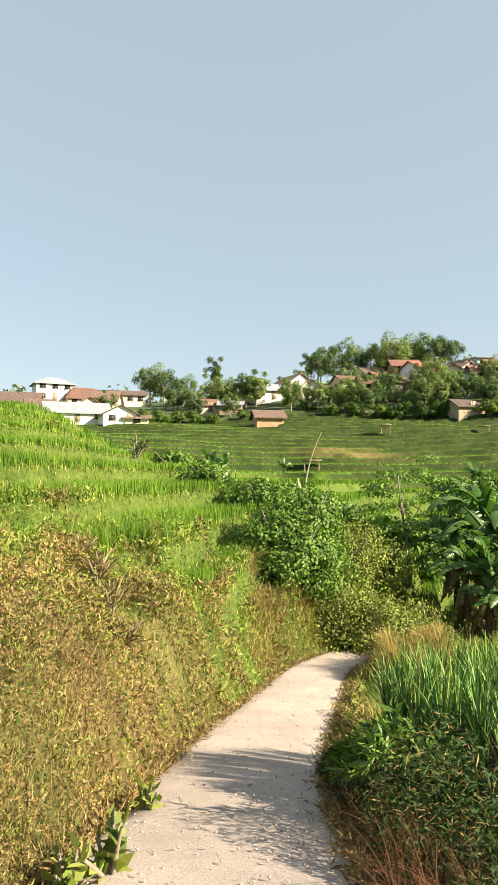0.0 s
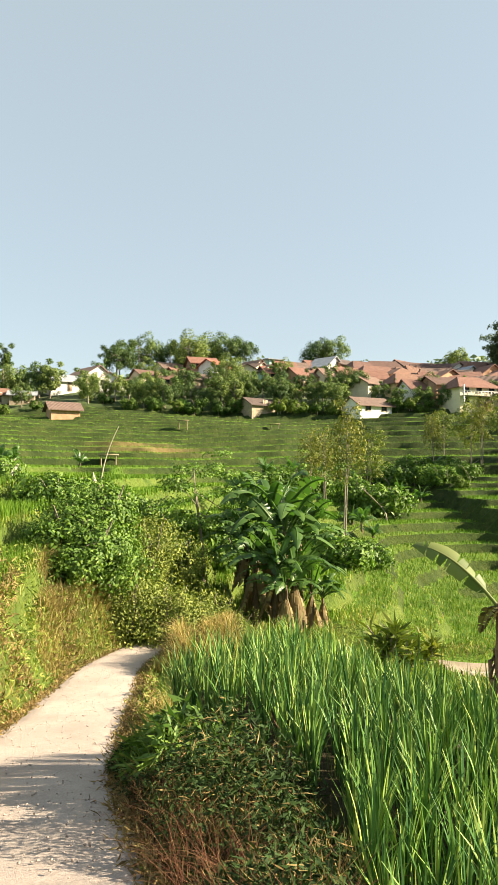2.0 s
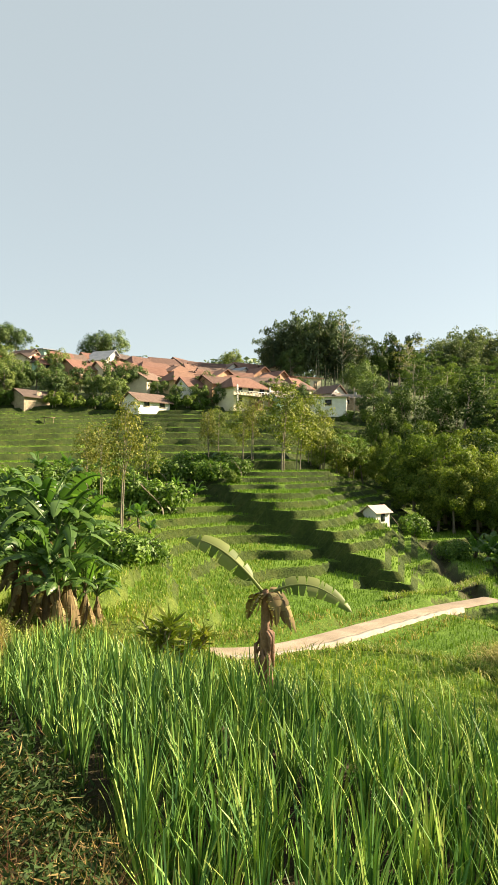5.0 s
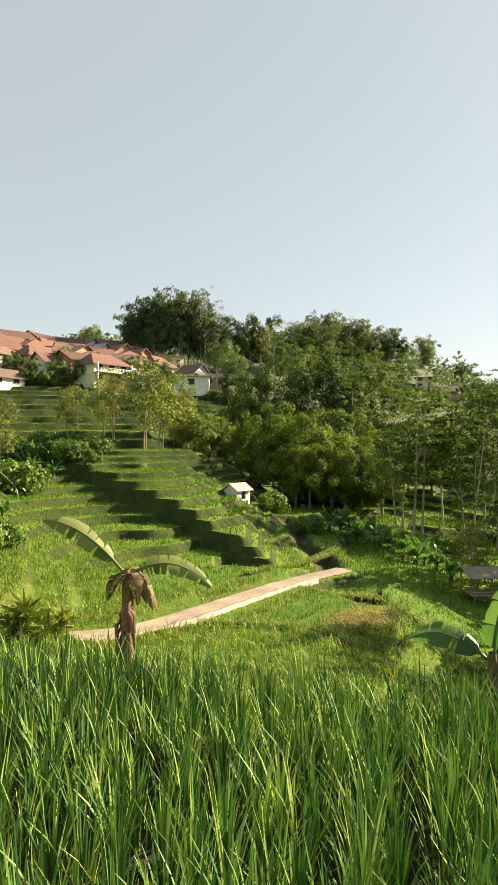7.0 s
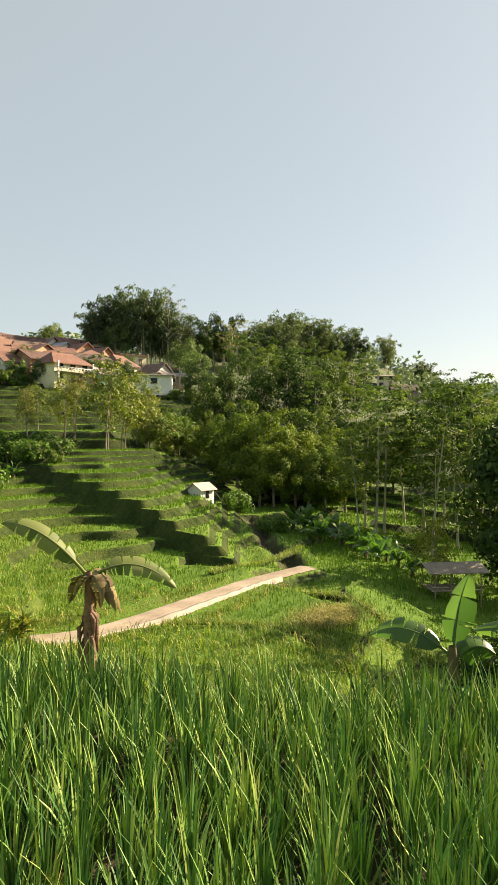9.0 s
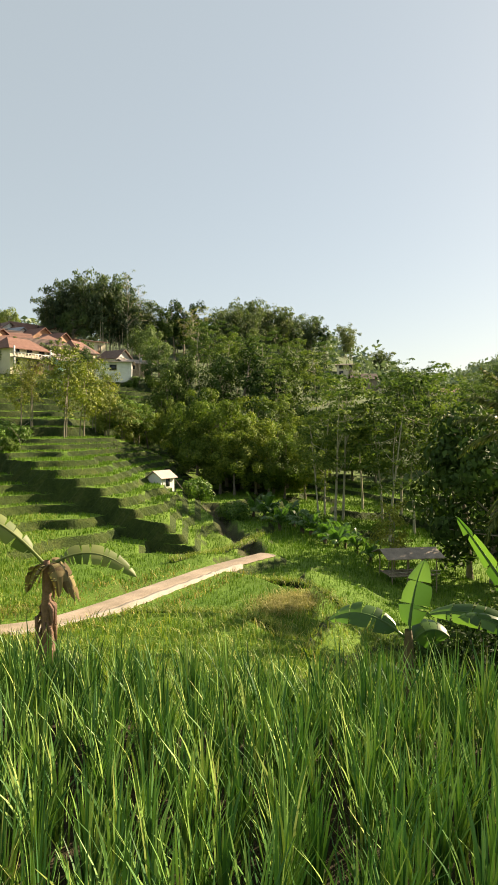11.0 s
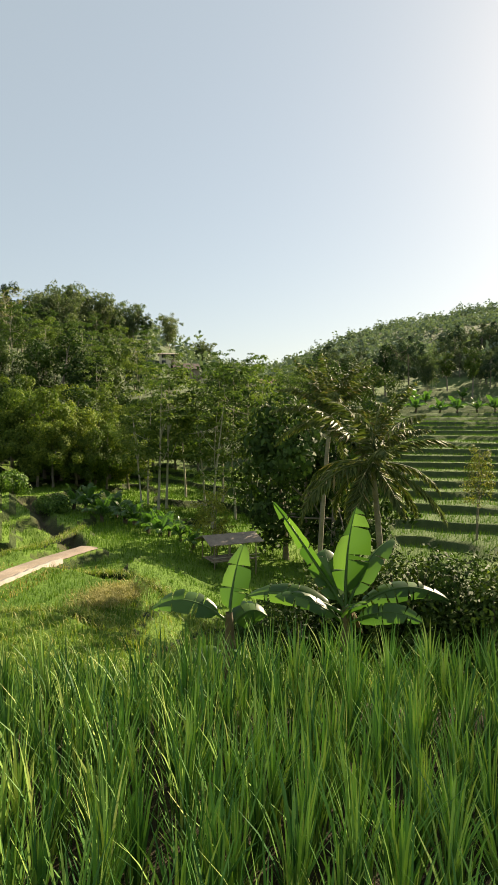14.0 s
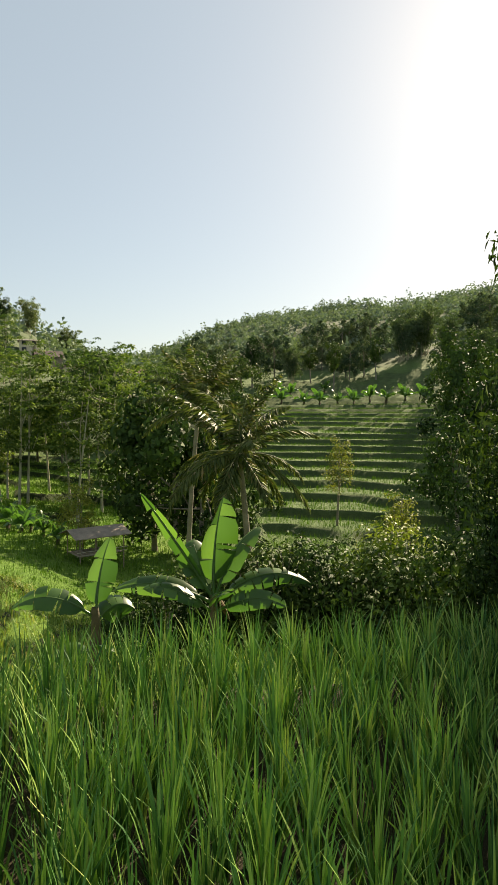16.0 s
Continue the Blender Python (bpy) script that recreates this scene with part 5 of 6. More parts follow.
plant_out(far_banana, [(-3.4, 52, 1.1), (-2.4, 54, 1.0), (3.2, 62, 1.0), (9.2, 137, 1.2), (10.2, 136, 1.3), (12.2, 136, 1.2), (24.8, 64, 1.2), (26.4, 60, 1.2), (29.4, 68, 1.3), (31.6, 72, 1.3), (34.2, 70, 1.2), (19.6, 66, 1.2), (21.8, 70, 1.2), (28.0, 44, 0.9), (29.0, 42, 0.8), (27.2, 46, 0.9), (32.0, 66, 1.0), (33.0, 58, 0.9), (31.2, 60, 0.9), (58.2, 52, 1.3), (59.6, 50, 1.25), (57.2, 54, 1.2), (60.8, 52, 1.3), (63.6, 46, 1.15), (64.6, 44, 1.2), (66.4, 45, 1.0), (62.4, 48, 1.15), (58.9, 55, 1.4), (61.6, 49, 1.1), (65.4, 46, 1.1), (67.6, 43, 0.9),
                        (85.5, 165, 2.3), (87.2, 160, 2.3), (89.2, 158, 2.3), (90.6, 152, 2.3), (92.2, 154, 2.3), (93.6, 150, 2.3), (95.0, 152, 2.3), (96.4, 150, 2.3), (98.0, 150, 2.3), (99.6, 150, 2.3), (88.0, 182, 2.3), (91.0, 186, 2.3), (86.8, 176, 2.3)], 21)


def banana_by_leaf(bearing, dist, stem, label, leaves, dead=(), stem_mat="banana_stem", husks=0, seed=45, thick=0.16, leaf_mat="banana_leaf"):
    """A banana plant leaf by leaf: height on the stem, heading (0 across the slope), length, width, rise, reach, bend, tears, twist."""
    rng = np.random.RandomState(seed)
    t = thing("banana_plant", at(bearing, dist, 0.2), label, "banana plant", turn=-bearing)
    q = Quads()
    s = np.linspace(0, 1, 9)
    q.tube(np.stack([0.12 * s - 0.1 * s ** 2, 0 * s, stem * s], 1), thick * (1 - 0.62 * s) * (1 + 0.10 * (np.arange(9) % 2)), 9)
    for k in range(husks):
        a, z = rng.uniform(0, 6.28), rng.uniform(0.5, stem - 0.15)
        c, d = math.cos(a), math.sin(a)
        q.tube([(0.10 * c, 0.10 * d, z), (0.20 * c, 0.20 * d, z - 0.12), (0.22 * c, 0.22 * d, z - 0.5)], [0.05, 0.06, 0.015], 6)
    part("pseudostem", q.mesh("pseudostem"), M[stem_mat], t, "brown stem wrapped in dry husks" if husks else "", smooth=True)
    for z, rz, L, w, rise, reach, curl, tears, twist in leaves:
        ob = part("leaf", banana_blade(rng, L, w, rise, reach, tears, curl, radians(twist)), M[leaf_mat], t)
        ob.matrix_basis = pose(0.03, 0, z, 0, 0, rz)
    for rz, L in dead:
        ob = part("dead_leaf", banana_blade(rng, L, 0.34, 0.35, 0.42, 0.8, 4.0, 0.5), M["banana_old"], t, "withered brown hanging leaf")
        ob.matrix_basis = pose(0.03, 0, stem - 0.15, 0, 0, rz)


banana_by_leaf(39.3, 15.0, 2.95, "withered banana plant with husky brown stem and drooping torn leaves",
               ((2.8, 178, 2.4, 0.58, 1.05, 0.78, 0.78, 0.9, -62), (2.8, 2, 2.2, 0.54, 0.5, 0.92, 2.2, 0.95, 58), (0.75, 195, 1.1, 0.4, 0.5, 0.9, 1.9, 0.2, -30), (0.7, -12, 1.0, 0.36, 0.1, 0.9, 2.0, 0.2, 30), (0.7, 150, 0.9, 0.3, 0.9, 0.2, 0.6, 0.2, 0)),
               ((10, 1.7), (-25, 1.2), (60, 1.1), (200, 0.9), (300, 1.2), (340, 1.5), (-5, 0.9), (150, 1.2), (230, 0.8)), "husk", 34, 45, 0.2, "banana_pale")
banana_by_leaf(81.4, 13.0, 1.6, "young banana plant with broad translucent green leaves",
               ((1.5, 150, 2.7, 0.48, 0.98, 0.68, 0.35, 0.05, 60), (1.5, 70, 2.1, 0.95, 1.15, 0.32, 0.25, 0.12, 0), (1.45, 118, 1.9, 0.85, 0.85, 0.52, 0.5, 0.1, 12), (1.45, 40, 2.2, 0.75, 1.0, 0.6, 0.6, 0.15, -15), (1.4, 172, 2.2, 0.55, 0.55, 0.95, 1.3, 0.3, -45), (1.2, 190, 1.8, 0.5, 0.75, 0.8, 0.9, 0.2, -35),
                (1.4, 8, 2.3, 0.55, 0.7, 0.9, 1.3, 0.6, 40), (1.2, -18, 1.7, 0.5, 0.6, 0.9, 1.2, 0.5, 40), (1.3, -80, 1.4, 0.6, 0.8, 0.6, 0.9, 0.2, 0)), ((30, 0.9),), "banana_stem", 0, 46)
banana_by_leaf(71.0, 11.5, 1.6, "small banana plant with bent glossy leaves",
               ((1.4, 172, 1.7, 0.55, 0.75, 0.85, 1.35, 0.3, -40), (1.4, 60, 1.5, 0.6, 1.1, 0.4, 0.3, 0.1, 10), (1.3, 15, 1.2, 0.7, 0.7, 0.6, 1.3, 0.1, 35), (0.8, 185, 0.9, 0.5, 0.3, 0.9, 1.8, 0.1, -35), (0.8, -60, 0.9, 0.5, 0.6, 0.7, 1.2, 0.1, 0)), (), "banana_stem", 0, 47)
p1 = make_palm(51, 10.5, "coconut palm with upright shaggy crown", 22, 3.6, 14)
plant_out(p1, [(78.9, 33, 0.9)], 25)
p2 = make_palm(52, 7.1, "coconut palm with dry drooping fronds", 26, 3.9, 10)
plant_out(p2, [(84.7, 26, 1.0)], 26)
croton = make_spiky("shrub", "dark spiky shrub standing in the rice", 61, 1.9, 160, 0.5, 0.06, "leaf_olive", stems=9)
plant_out(croton, [(-10.1, 40, 1.0)], 27)
cord = make_spiky("shrub", "pale strap-leaved shrub beside the lower path", 62, 1.3, 170, 0.6, 0.09, "leaf_olive", stems=9)
plant_out(cord, [(30.2, 17.6, 1.0), (31.8, 18.2, 0.9), (33.4, 19.6, 0.7), (-17.4, 30, 0.6)], 28)
broad = make_spiky("weed", "pale broad-leaved weed beside the path", 63, 0.45, 46, 0.14, 0.07, "leaf_weed", "weed", stems=4)
plant_out(broad, [(-11.8, 3.75, 1.0), (-15.2, 3.6, 0.7), (-9.0, 5.2, 0.8), (12.6, 5.4, 1.1), (14.2, 5.0, 1.0), (10.6, 6.2, 1.0)], 29, sink=0.02)
straw = make_spiky("dry_shrub", "withered strap-leaved clump on the grassy bank", 64, 0.6, 120, 0.34, 0.028, "dry_grass", "shrub", stems=9)
plant_out(straw, [(-13.2, 9.4, 1.0), (-12.0, 8.6, 0.9), (-10.8, 8.0, 0.8), (-14.6, 10.4, 0.9)], 30, sink=0.02)


# ---------------------------------------------------------------- rice and grass
def scatter(rng, n, x0, x1, y0, y1):
    return rng.uniform(x0, x1, n), rng.uniform(y0, y1, n)


def sow(name, label, category, roots, height, lean, width, material, rng, segs=3, droop=0.25, bearing=None):
    q = Quads()
    q.blades(roots, height, lean, width, rng, segs, droop, bearing)
    ob = part(name, q.mesh(name), M[material], None)
    return tagged(ob, label, category, kind="stuff")


def near_rice():
    rng = np.random.RandomState(71)
    gx, gy = np.meshgrid(np.arange(0.9, 7.2, 0.23), np.arange(-4.5, 7.3, 0.23))
    x, y = gx.ravel() + rng.normal(0, 0.04, gx.size), gy.ravel() + rng.normal(0, 0.04, gx.size)
    keep = plot_mask(x, y) > 0.55
    x, y = x[keep], y[keep]
    per = 36
    way = rng.uniform(0, 6.283, len(x) * per)
    far = np.abs(rng.normal(0, 0.035, len(way)))
    hx, hy = np.repeat(x, per) + np.cos(way) * far, np.repeat(y, per) + np.sin(way) * far
    n = len(hx)
    z = ground(hx, hy) + rng.uniform(0, 0.20, n)
    h = rng.uniform(0.30, 0.60, n) * (1 + 0.08 * waves(hx, hy, 3, 4))
    sow("rice_plants", "tall green rice plants in the paddy", "rice", np.stack([hx, hy, z], 1), h, rng.uniform(0.02, 0.42, n), rng.uniform(0.014, 0.025, n), "rice_near", rng, 4, 0.35, way)


near_rice()


def field_rice(name, label, seed, count, b0, b1, d0, d1, height, blades, width, material="rice_field", flat=0.9, avoid=0.6, power=1.6, where=None):
    """Rice on the level parts of terraces between two bearings and distances."""
    rng = np.random.RandomState(seed)
    b = np.radians(rng.uniform(b0, b1, count))
    d = d0 + (d1 - d0) * rng.uniform(0, 1, count) ** power
    x, y = np.sin(b) * d, np.cos(b) * d
    e = 0.25
    gx, gy = (ground(x + e, y) - ground(x - e, y)) / (2 * e), (ground(x, y + e) - ground(x, y - e)) / (2 * e)
    nz = 1 / np.sqrt(1 + gx ** 2 + gy ** 2)
    t, _, hw = near_track(x, y)
    keep = (nz > flat) & (t > hw + avoid) & (plot_mask(x, y) < 0.05)
    if where is not None:
        keep &= where(x, y, d, np.degrees(b))
    x, y, d = x[keep], y[keep], d[keep]
    s = np.clip(d / 18, 0.8, 3.5)
    X, Y = np.repeat(x, blades), np.repeat(y, blades)
    S = np.repeat(s, blades)
    X, Y = X + rng.normal(0, 0.07, len(X)) * S, Y + rng.normal(0, 0.07, len(X)) * S
    level = np.abs(ground(X, Y) - np.repeat(ground(x, y), blades)) < 0.14     # none on the bank below
    X, Y, S = X[level], Y[level], S[level]
    h = height * rng.uniform(0.8, 1.1, len(X))
    sow(name, label, "rice" if material.startswith("rice") else "grass", np.stack([X, Y, ground(X, Y) - 0.03], 1), h, rng.uniform(0.03, 0.32, len(X)), width * S, material, rng, 2 if d0 < 30 else 1)


left = lambda x, y, d, a: (a < 2 - 0.25 * (d - 10)) | (d > 22)
field_rice("rice_plants", "green rice standing on the terraces above the path", 72, 15000, -32, 6, 11.5, 48, 0.55, 5, 0.024, where=left)
field_rice("rice_plants", "bright green rice in the valley paddies", 73, 24000, 20, 76, 7, 70, 0.22, 4, 0.020, flat=0.95, power=1.35)
field_rice("rice_plants", "green rice on the small terraces behind the bushes", 77, 9000, 4, 26, 20, 56, 0.34, 4, 0.024, flat=0.9, power=1.0)
field_rice("rice_plants", "rows of rice on the far terraces", 74, 36000, -12, 50, 48, 132, 0.28, 3, 0.026, power=1.0, flat=0.9)
field_rice("rice_plants", "rice on the shaded terraces of the right-hand slope", 75, 22000, 80, 112, 34, 150, 0.42, 3, 0.022, power=1.0)
field_rice("rice_plants", "rice glimpsed between the valley trees", 76, 6000, 58, 82, 36, 86, 0.4, 4, 0.024, power=1.0)


def bank_grass(name, label, seed, count, b0, b1, d0, d1, height, width, material, lean=(0.2, 1.0), power=1.0, where=None, off_path=0.0):
    rng = np.random.RandomState(seed)
    b = np.radians(rng.uniform(b0, b1, count))
    d = d0 + (d1 - d0) * rng.uniform(0, 1, count) ** power
    x, y = np.sin(b) * d, np.cos(b) * d
    t, _, hw = near_track(x, y)
    keep = (t > hw + off_path + rng.normal(0, 0.05, count)) & (plot_mask(x, y) < 0.5)
    if where is not None:
        keep &= where(x, y, d, np.degrees(b))
    x, y, t, hw, d = x[keep], y[keep], t[keep], hw[keep], d[keep]
    h = height * rng.uniform(0.4, 1.2, len(x)) * np.clip(0.45 + (t - hw) * 0.9, 0.4, 1.0) * (1 + 0.25 * waves(x, y, 1.6, seed))
    s = np.clip(d / 9, 0.7, 3)
    sow(name, label, "grass", np.stack([x, y, ground(x, y) - 0.03], 1), h, rng.uniform(*lean, len(x)), width * s * 1.2, material, rng, 2, 0.5)


patchy = lambda x, y, d, a: waves(x, y, 4.5, 14) + 0.3 * (5.8 - d) > -0.25 + 0.5 * np.random.RandomState(3).normal(size=len(x))
greener = lambda x, y, d, a: waves(x, y, 4.5, 14) + 0.3 * (5.8 - d) < 0.35 + 0.5 * np.random.RandomState(4).normal(size=len(x))
bank_grass("dry_grass", "dry straw-coloured weeds on the bank beside the path", 81, 62000, -34, 9, 2.2, 15, 0.32, 0.012, "dry_grass", power=0.85, where=patchy)
bank_grass("grass", "yellow-green grass on the bank above the path", 82, 76000, -34, 7, 3.6, 42, 0.26, 0.012, "green_grass", power=1.0, where=greener)
bank_grass("dry_grass", "golden dry grass at the foot of the rice plot", 83, 16000, 2, 34, 3.0, 9.5, 0.36, 0.010, "gold_grass", where=lambda x, y, d, a: (x < 1.9) | (y > 6.0))
bank_grass("grass", "mixed grass on the slope below the rice plot", 84, 36000, 8, 112, 4.5, 24, 0.38, 0.013, "green_grass")
bank_grass("grass", "rough green grass on the banks between the small terraces", 87, 40000, 3, 40, 17, 46, 0.22, 0.009, "green_grass")
bank_grass("dry_grass", "golden grass along the lower path", 85, 16000, 10, 62, 13, 32, 0.30, 0.010, "gold_grass", where=lambda x, y, d, a: near_track(x, y)[0] < 2.2)
bank_grass("dry_grass", "tall golden grass where the path turns", 86, 22000, 0, 17, 12.5, 17.2, 0.5, 0.010, "gold_grass")


def bank_weeds():
    """Leafy weeds, vines and reddish stalks on the shaded bank of the rice plot; the weeds' dark colour adds to its
    shade.
    """
    rng = np.random.RandomState(91)
    for name, label, n, mat, low, high, size in (("bank_weeds", "tangled weeds on the bank of the paddy, leaf colour dark for its shade", 26000, "leaf_dark", 0.0, 0.9, 0.06), ("bank_vines", "sunlit green vine leaves over the top of the bank", 800, "leaf_bright", 0.85, 1.1, 0.13),
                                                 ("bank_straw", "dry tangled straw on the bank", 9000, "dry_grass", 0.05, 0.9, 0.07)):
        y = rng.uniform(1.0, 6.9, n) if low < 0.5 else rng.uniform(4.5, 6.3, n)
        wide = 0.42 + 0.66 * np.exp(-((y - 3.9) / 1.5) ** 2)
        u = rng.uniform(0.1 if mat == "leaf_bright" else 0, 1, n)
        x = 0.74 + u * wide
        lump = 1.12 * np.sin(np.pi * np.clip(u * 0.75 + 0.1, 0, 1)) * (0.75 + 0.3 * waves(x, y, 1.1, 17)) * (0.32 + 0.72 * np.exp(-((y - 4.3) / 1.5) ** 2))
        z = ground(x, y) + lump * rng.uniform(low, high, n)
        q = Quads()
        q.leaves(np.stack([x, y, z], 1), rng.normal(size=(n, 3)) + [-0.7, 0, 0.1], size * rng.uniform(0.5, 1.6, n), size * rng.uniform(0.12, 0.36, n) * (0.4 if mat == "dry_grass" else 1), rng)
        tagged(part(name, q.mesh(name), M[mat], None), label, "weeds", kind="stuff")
    n = 2200
    y = 1.2 + 3.8 * rng.uniform(0, 1, n) ** 1.5
    x = 0.68 + rng.uniform(0, 0.42, n)
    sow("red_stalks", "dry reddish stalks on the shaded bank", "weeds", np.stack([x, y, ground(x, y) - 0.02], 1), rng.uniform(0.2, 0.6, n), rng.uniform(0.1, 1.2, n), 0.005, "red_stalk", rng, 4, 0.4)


bank_weeds()


def path_bank():
    """Tangled dry and green weeds on the bank across the path: short leaves at all angles over the grass."""
    rng = np.random.RandomState(95)
    for name, label, n, mat, seed, size in (("dry_weeds", "tangled dry brown weeds on the sunny bank", 150000, "dry_grass", 14, 0.055), ("green_weeds", "patches of small green weeds on the bank", 60000, "green_grass", 15, 0.055), ("dark_weeds", "dark leafy weeds between the dry ones", 7000, "leaf_mid", 16, 0.07)):
        b, d = np.radians(rng.uniform(-34, 10, n)), 2.3 + 15 * rng.uniform(0, 1, n) ** 1.35
        x, y = np.sin(b) * d, np.cos(b) * d
        t, _, hw = near_track(x, y)
        w = waves(x, y, 2.2, seed) + 0.5 * waves(x, y, 0.7, seed + 1)
        lim = {14: -0.95 + 0.15 * (d - 4.5), 15: 0.1 - 0.14 * (d - 4.5), 16: 0.55}[seed]
        keep = (t > hw - 0.06 + 0.1 * waves(x, y, 0.4, 33)) & (plot_mask(x, y) < 0.3) & (w > lim)
        x, y, t, hw, d = x[keep], y[keep], t[keep], hw[keep], d[keep]
        top = np.clip((t - hw) * 0.6 + 0.05, 0.03, 0.34) * (1 + 0.4 * waves(x, y, 1.1, 21))
        z = ground(x, y) + top * rng.uniform(0.1, 1, len(x))
        s = np.clip(d / 7, 0.5, 2.2)
        q = Quads()
        q.leaves(np.stack([x, y, z], 1), rng.normal(size=(len(x), 3)) + [0, 0, 0.4], size * s * rng.uniform(0.6, 1.7, len(x)), size * 0.3 * s * rng.uniform(0.6, 1.4, len(x)), rng)
        tagged(part(name, q.mesh(name), M[mat], None), label, "weeds", kind="stuff")


path_bank()


# ---------------------------------------------------------------- small things
def beam(q, a, b, w):
    q.tube([a, (np.asarray(a) + np.asarray(b)) / 2, b], [w, w, w * 0.95], 6)


def field_hut():
    p = at(49.0, 57, 0.15)
    t = thing("field_hut", p, "small white field hut with grey pitched roof among the terraces", "hut", turn=-49 + 50, size=0.6)
    part("wall", wall_block(3.0, 2.4, 1.5, 0.75, 1.0), M["white_wall"], t)
    part("roof", gable_roof(3.0, 2.4, 1.5, 0.8, 0.4, 0, 0.08), M["pale_roof"], t)
    # A dark slab on the closed wall stands in for the doorway's shade.
    q = Quads()
    q.box((-0.4, -1.26, 0.0), (0.4, -1.19, 1.3))
    part("door", q.mesh("door"), M["window"], t, "dark slab standing in for an open doorway's shade")


def open_shed():
    p = at(70.8, 37.0, -0.8)
    t = thing("bamboo_shed", p, "open bamboo shelter with a sagging sheet roof", "shed", turn=-71 + 24, size=0.68)
    bm = gable_roof(4.2, 3.0, 1.9, 0.45, 0.35, 0, 0.06)
    part("roof", bm, M["old_roof"], t, "weathered grey-brown sheet roof")
    for x in (-1.9, -0.6, 0.7, 1.9):
        for y in (-1.35, 1.35):
            q = Quads()
            beam(q, (x, y, -1.7), (x + 0.03, y, 1.9), 0.05)
            part("post", q.mesh("post"), M["timber"], t)
    for z in (0.35, 0.62):
        q = Quads()
        beam(q, (-2.2, -1.45, z), (2.2, -1.45, z + 0.05), 0.035)
        part("rail", q.mesh("rail"), M["bark_pale"], t)
    for k in range(9):
        q = Quads()
        q.box((-1.9 + k * 0.42, -1.3, 0.22), (-1.52 + k * 0.42, 1.3, 0.27))
        part("plank", q.mesh("plank"), M["timber"], t)


def pole(bearing, dist, h, label, cross=True):
    p = at(bearing, dist)
    t = thing("utility_pole", p, label, "pole", turn=-bearing)
    q = Quads()
    q.tube([(0, 0, -0.5), (0, 0, h / 2), (0, 0, h)], [0.14, 0.12, 0.1], 8)
    part("shaft", q.mesh("shaft"), M["concrete"], t)
    if cross:
        q = Quads()
        q.box((-0.7, -0.06, h - 0.6), (0.7, 0.06, h - 0.48))
        part("crossarm", q.mesh("crossarm"), M["timber"], t)
        q = Quads()
        q.tube([(0.3, -0.25, h - 1.9), (0.3, -0.25, h - 1.5), (0.3, -0.25, h - 1.1)], [0.25, 0.27, 0.25], 10)
        part("transformer", q.mesh("transformer"), M["grey_roof"], t)


field_hut()
open_shed()
pole(47.1, 138, 6.5, "grey concrete utility pole beside the white building")


def stick_frame():
    p = at(7.4, 25.0)
    t = thing("stick_frame", p, "pale split bamboo poles leaning together beside the bushes", "poles", turn=-8, size=1.5)
    for a, b in (((-0.35, 0, -0.2), (-0.18, 0, 0.85)), ((0.35, 0.1, -0.2), (-0.02, 0.1, 0.9)), ((0.15, 0.2, -0.2), (0.6, 0.25, 0.7))):
        q = Quads()
        beam(q, a, b, 0.055)
        part("pole", q.mesh("pole"), M["bark_pale"], t)
    p = at(4.6, 26)
    t = thing("tree_stump", p, "dead pale split stump with a long thin cane", "stump", turn=0)
    q = Quads()
    q.tube([(0, 0, -0.2), (0.02, 0, 0.5), (-0.04, 0, 1.0), (-0.12, 0, 1.45)], [0.15, 0.12, 0.1, 0.02], 7)
    part("stub", q.mesh("stub"), M["bark_pale"], t)
    q = Quads()
    s = np.linspace(0, 1, 9)
    q.tube(np.stack([0.12 + 0.75 * s ** 2.2, 0 * s, 3.3 * s], 1), 0.035 * (1 - 0.8 * s) + 0.005, 5)
    part("cane", q.mesh("cane"), M["bark_pale"], t)
    for b, d, le in ((-3.4, 27.5, 0.5), (-2.7, 27.6, -0.5), (-3.0, 27.3, 0.8)):
        p = at(b, d)
        t = thing("leaning_pole", p, "dry leaning banana stem among shrubs", "pole", turn=0)
        q = Quads()
        q.tube([(0, 0, -0.2), (le * 0.3, 0, 0.4), (le * 0.7, 0, 0.9)], [0.11, 0.09, 0.06], 7)
        part("stem", q.mesh("stem"), M["bark_pale"], t)


stick_frame()


def field_stand(b, d, label):
    p = at(b, d)
    t = thing("field_stand", p, label, "stand", turn=-b)
    for x in (-0.7, 0.7):
        for y in (-0.5, 0.5):
            q = Quads()
            beam(q, (x, y, -0.3), (x, y, 1.2), 0.07)
            part("leg", q.mesh("leg"), M["timber"], t)
    q = Quads()
    q.box((-1.0, -0.7, 1.2), (1.0, 0.7, 1.3))
    part("top", q.mesh("top"), M["timber"], t)


field_stand(12.1, 108, "small timber stand on the rice terraces")
field_stand(5.6, 64, "low timber bench beside the brown field")
field_stand(20.3, 112, "timber stand on the terraces")


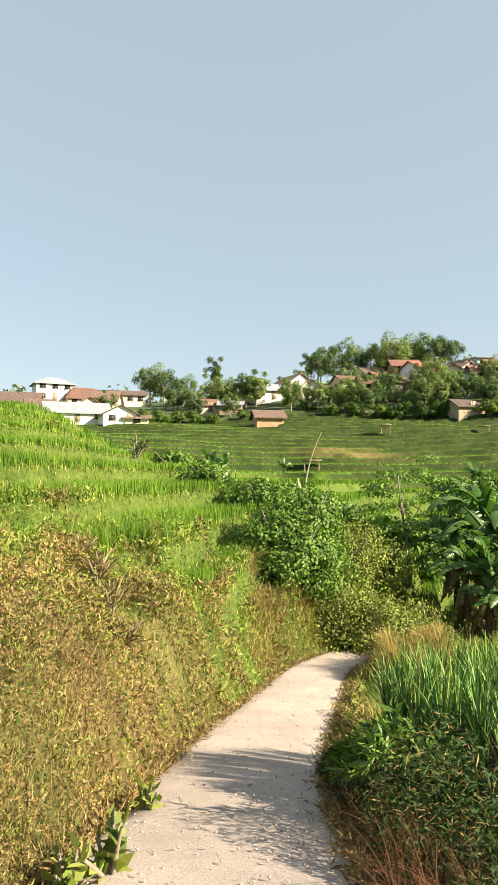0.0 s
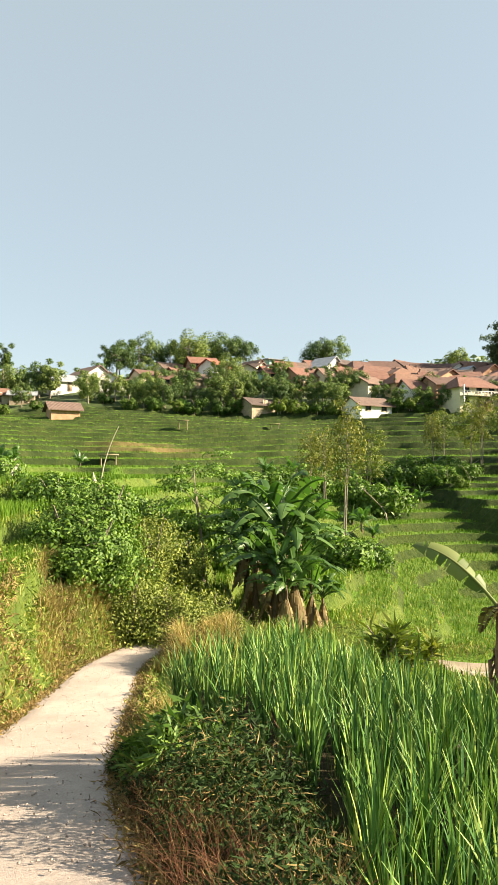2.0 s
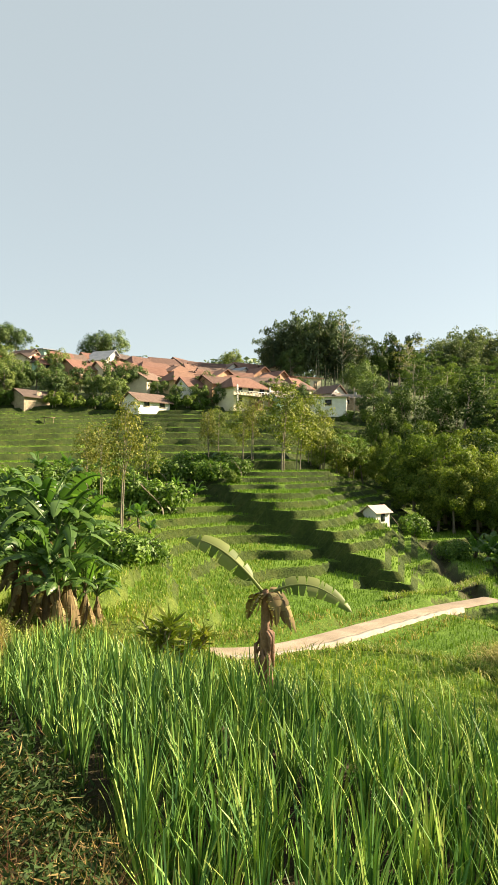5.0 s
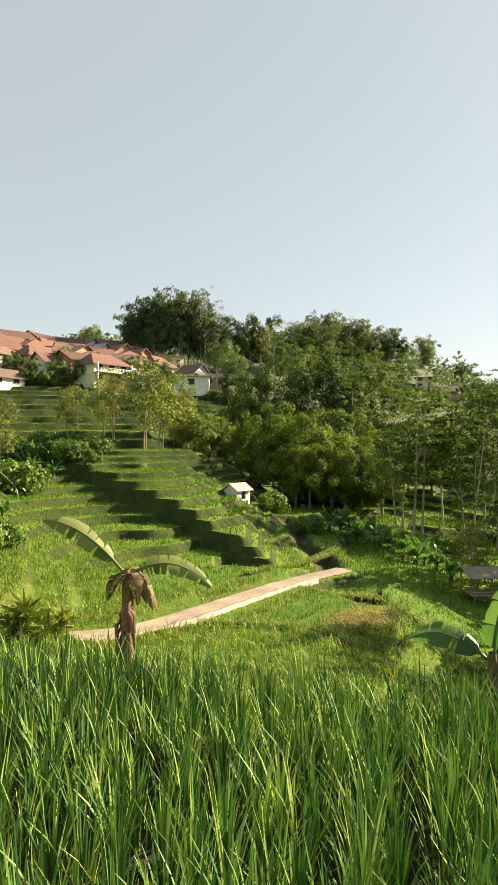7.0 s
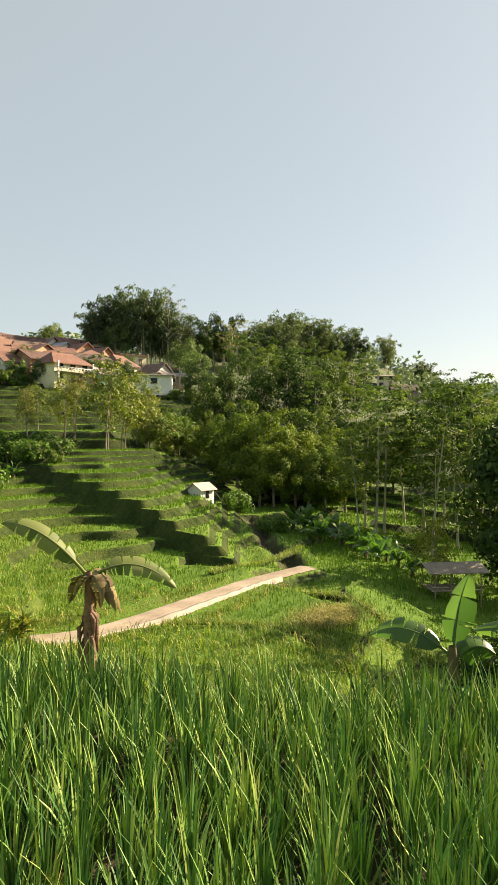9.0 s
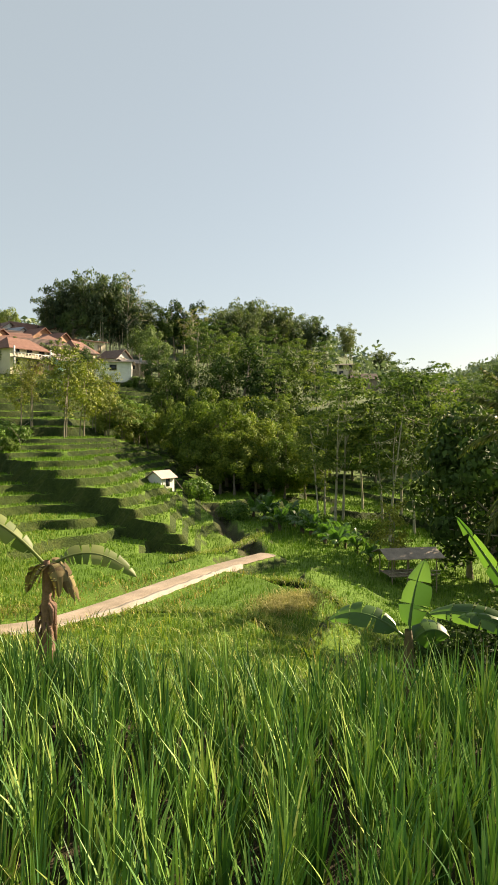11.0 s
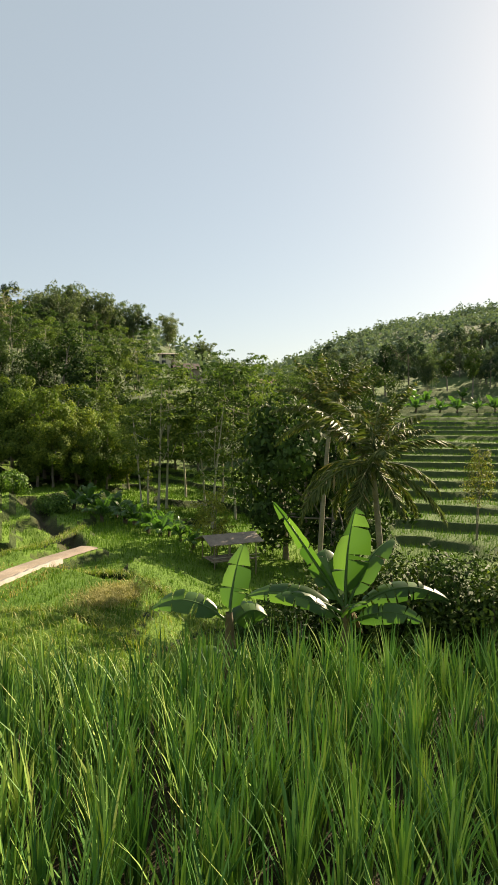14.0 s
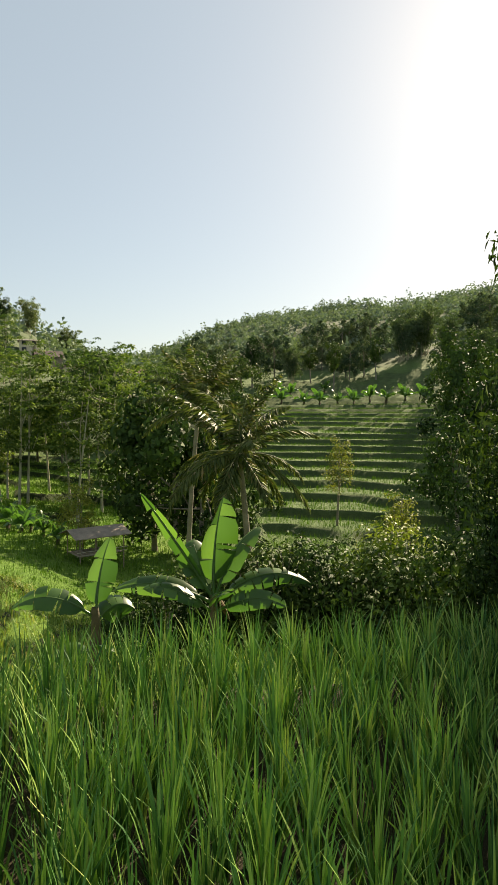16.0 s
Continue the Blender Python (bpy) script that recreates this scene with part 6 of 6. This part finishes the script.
def path_edge_wall():
    """The low retaining wall on the valley side of the lower path."""
    d = np.gradient(LINE[:, :2], axis=0)
    d /= np.linalg.norm(d, axis=1, keepdims=True)
    sel = [i for i in range(len(LINE)) if 12.5 < LINE[i, 0] < 27.0]
    rows = []
    for i in sel:
        nx, ny = d[i, 1], -d[i, 0]
        for off, z in ((0.0, -0.75), (0.0, 0.07), (0.22, 0.07), (0.30, -0.75)):
            o = LINE_WIDE[i] / 2 - 0.02 + off + 0.03 * math.sin(i * 2.3) * (off > 0.1)
            rows.append((LINE[i, 0] + nx * o, LINE[i, 1] + ny * o, LINE[i, 2] + z + 0.02 * math.sin(i * 1.9) * (z > 0)))
    n = len(sel)
    f = [(4 * i + k, 4 * i + k + 1, 4 * i + k + 5, 4 * i + k + 4) for i in range(n - 1) for k in range(3)]
    tagged(part("retaining_wall", mesh_of("retaining_wall", rows, f), M["concrete"], None), "low stained concrete retaining wall along the path", "wall", kind="structure")


path_edge_wall()


def pebbles():
    """Loose stones on the path."""
    rng = np.random.RandomState(99)
    q = Quads()
    for k in range(2600):
        i = int(np.interp(rng.rand() ** 1.3, [0, 1], [24, 92]))
        x, y = LINE[i, 0] + rng.uniform(-0.75, 0.75), LINE[i, 1] + rng.uniform(-0.25, 0.25)
        t, z, hw = near_track([x], [y])
        if t[0] > hw[0] - 0.05:
            continue
        s = rng.uniform(0.004, 0.012)
        z = z[0] + 0.045 - 0.03 * (t[0] / hw[0]) ** 2
        q.tube([(x, y, z - s * 0.4), (x + 0.2 * s, y, z), (x, y, z + s * 0.6), (x, y + 0.1 * s, z + s * 0.75)], [s * 0.8, s, s * 0.7, s * 0.1], 5)
    tagged(part("pebbles", q.mesh("pebbles"), M["path"], None), "small loose stones scattered on the path", "stones", kind="stuff")


pebbles()


def path_litter():
    """Dry stalks and leaf litter that creep over the path's edges."""
    rng = np.random.RandomState(101)
    i = rng.randint(24, 92, 15000)
    side = rng.choice([-1.0, 1.0], len(i))
    off = LINE_WIDE[i] / 2 * (1.02 - np.abs(rng.normal(0, 0.10, len(i))))
    d = np.gradient(LINE[:, :2], axis=0)
    d /= np.linalg.norm(d, axis=1, keepdims=True)
    along = rng.uniform(-0.2, 0.2, len(i))
    x = LINE[i, 0] - d[i, 1] * side * off + d[i, 0] * along
    y = LINE[i, 1] + d[i, 0] * side * off + d[i, 1] * along
    z = near_track(x, y)[1] + 0.03
    q = Quads()
    q.leaves(np.stack([x, y, z], 1), rng.normal(size=(len(x), 3)) * [1, 1, 0.5] + [0, 0, 0.25], rng.uniform(0.03, 0.12, len(x)), rng.uniform(0.006, 0.02, len(x)), rng)
    tagged(part("dry_litter", q.mesh("dry_litter"), M["dry_grass"], None), "dry stalks and leaf litter along the path's edge", "litter", kind="stuff")


path_litter()


def paddy_bunds():
    """Low earth ridges between the lower paddies, with dry grass on them."""
    rng = np.random.RandomState(111)
    for pts in (((46.5, 23.5), (52, 23.2), (57.9, 22.2), (60.5, 20), (62.4, 17.5)), ((57.5, 30.5), (62, 28.5), (66, 25.5), (69, 21)), ((50, 33), (55, 38), (58, 44))):
        line = spline(np.array([at(b, d) for b, d in pts]), 10)
        q = Quads()
        q.tube(line + [0, 0, 0.05], np.full(len(line), 0.16) + 0.04 * np.sin(np.arange(len(line)) * 1.7), 8)
        tagged(part("paddy_bund", q.mesh("paddy_bund"), M["ground"], None, smooth=True), "low earth bund between paddies, overgrown with dry grass", "bund", kind="structure")
        i = rng.randint(0, len(line), 1600)
        p = line[i] + rng.normal(0, 0.16, (1600, 3)) * [1, 1, 0] + [0, 0, 0.2]
        sow("dry_grass", "dry yellow grass on the paddy bund", "grass", p - [0, 0, 0.1], rng.uniform(0.15, 0.45, 1600), rng.uniform(0.2, 1.0, 1600), 0.03, "green_grass", rng, 2, 0.5)
    c = np.array(at(60.6, 24.5))
    p = c + rng.normal(0, 1, (2600, 3)) * [0.8, 0.55, 0] + [0, 0, 0.1]
    sow("straw_heap", "trampled yellow straw on a bare corner of the paddy", "straw", p, rng.uniform(0.15, 0.5, 2600), rng.uniform(0.4, 1.4, 2600), 0.028, "straw", rng, 2, 0.5)


paddy_bunds()
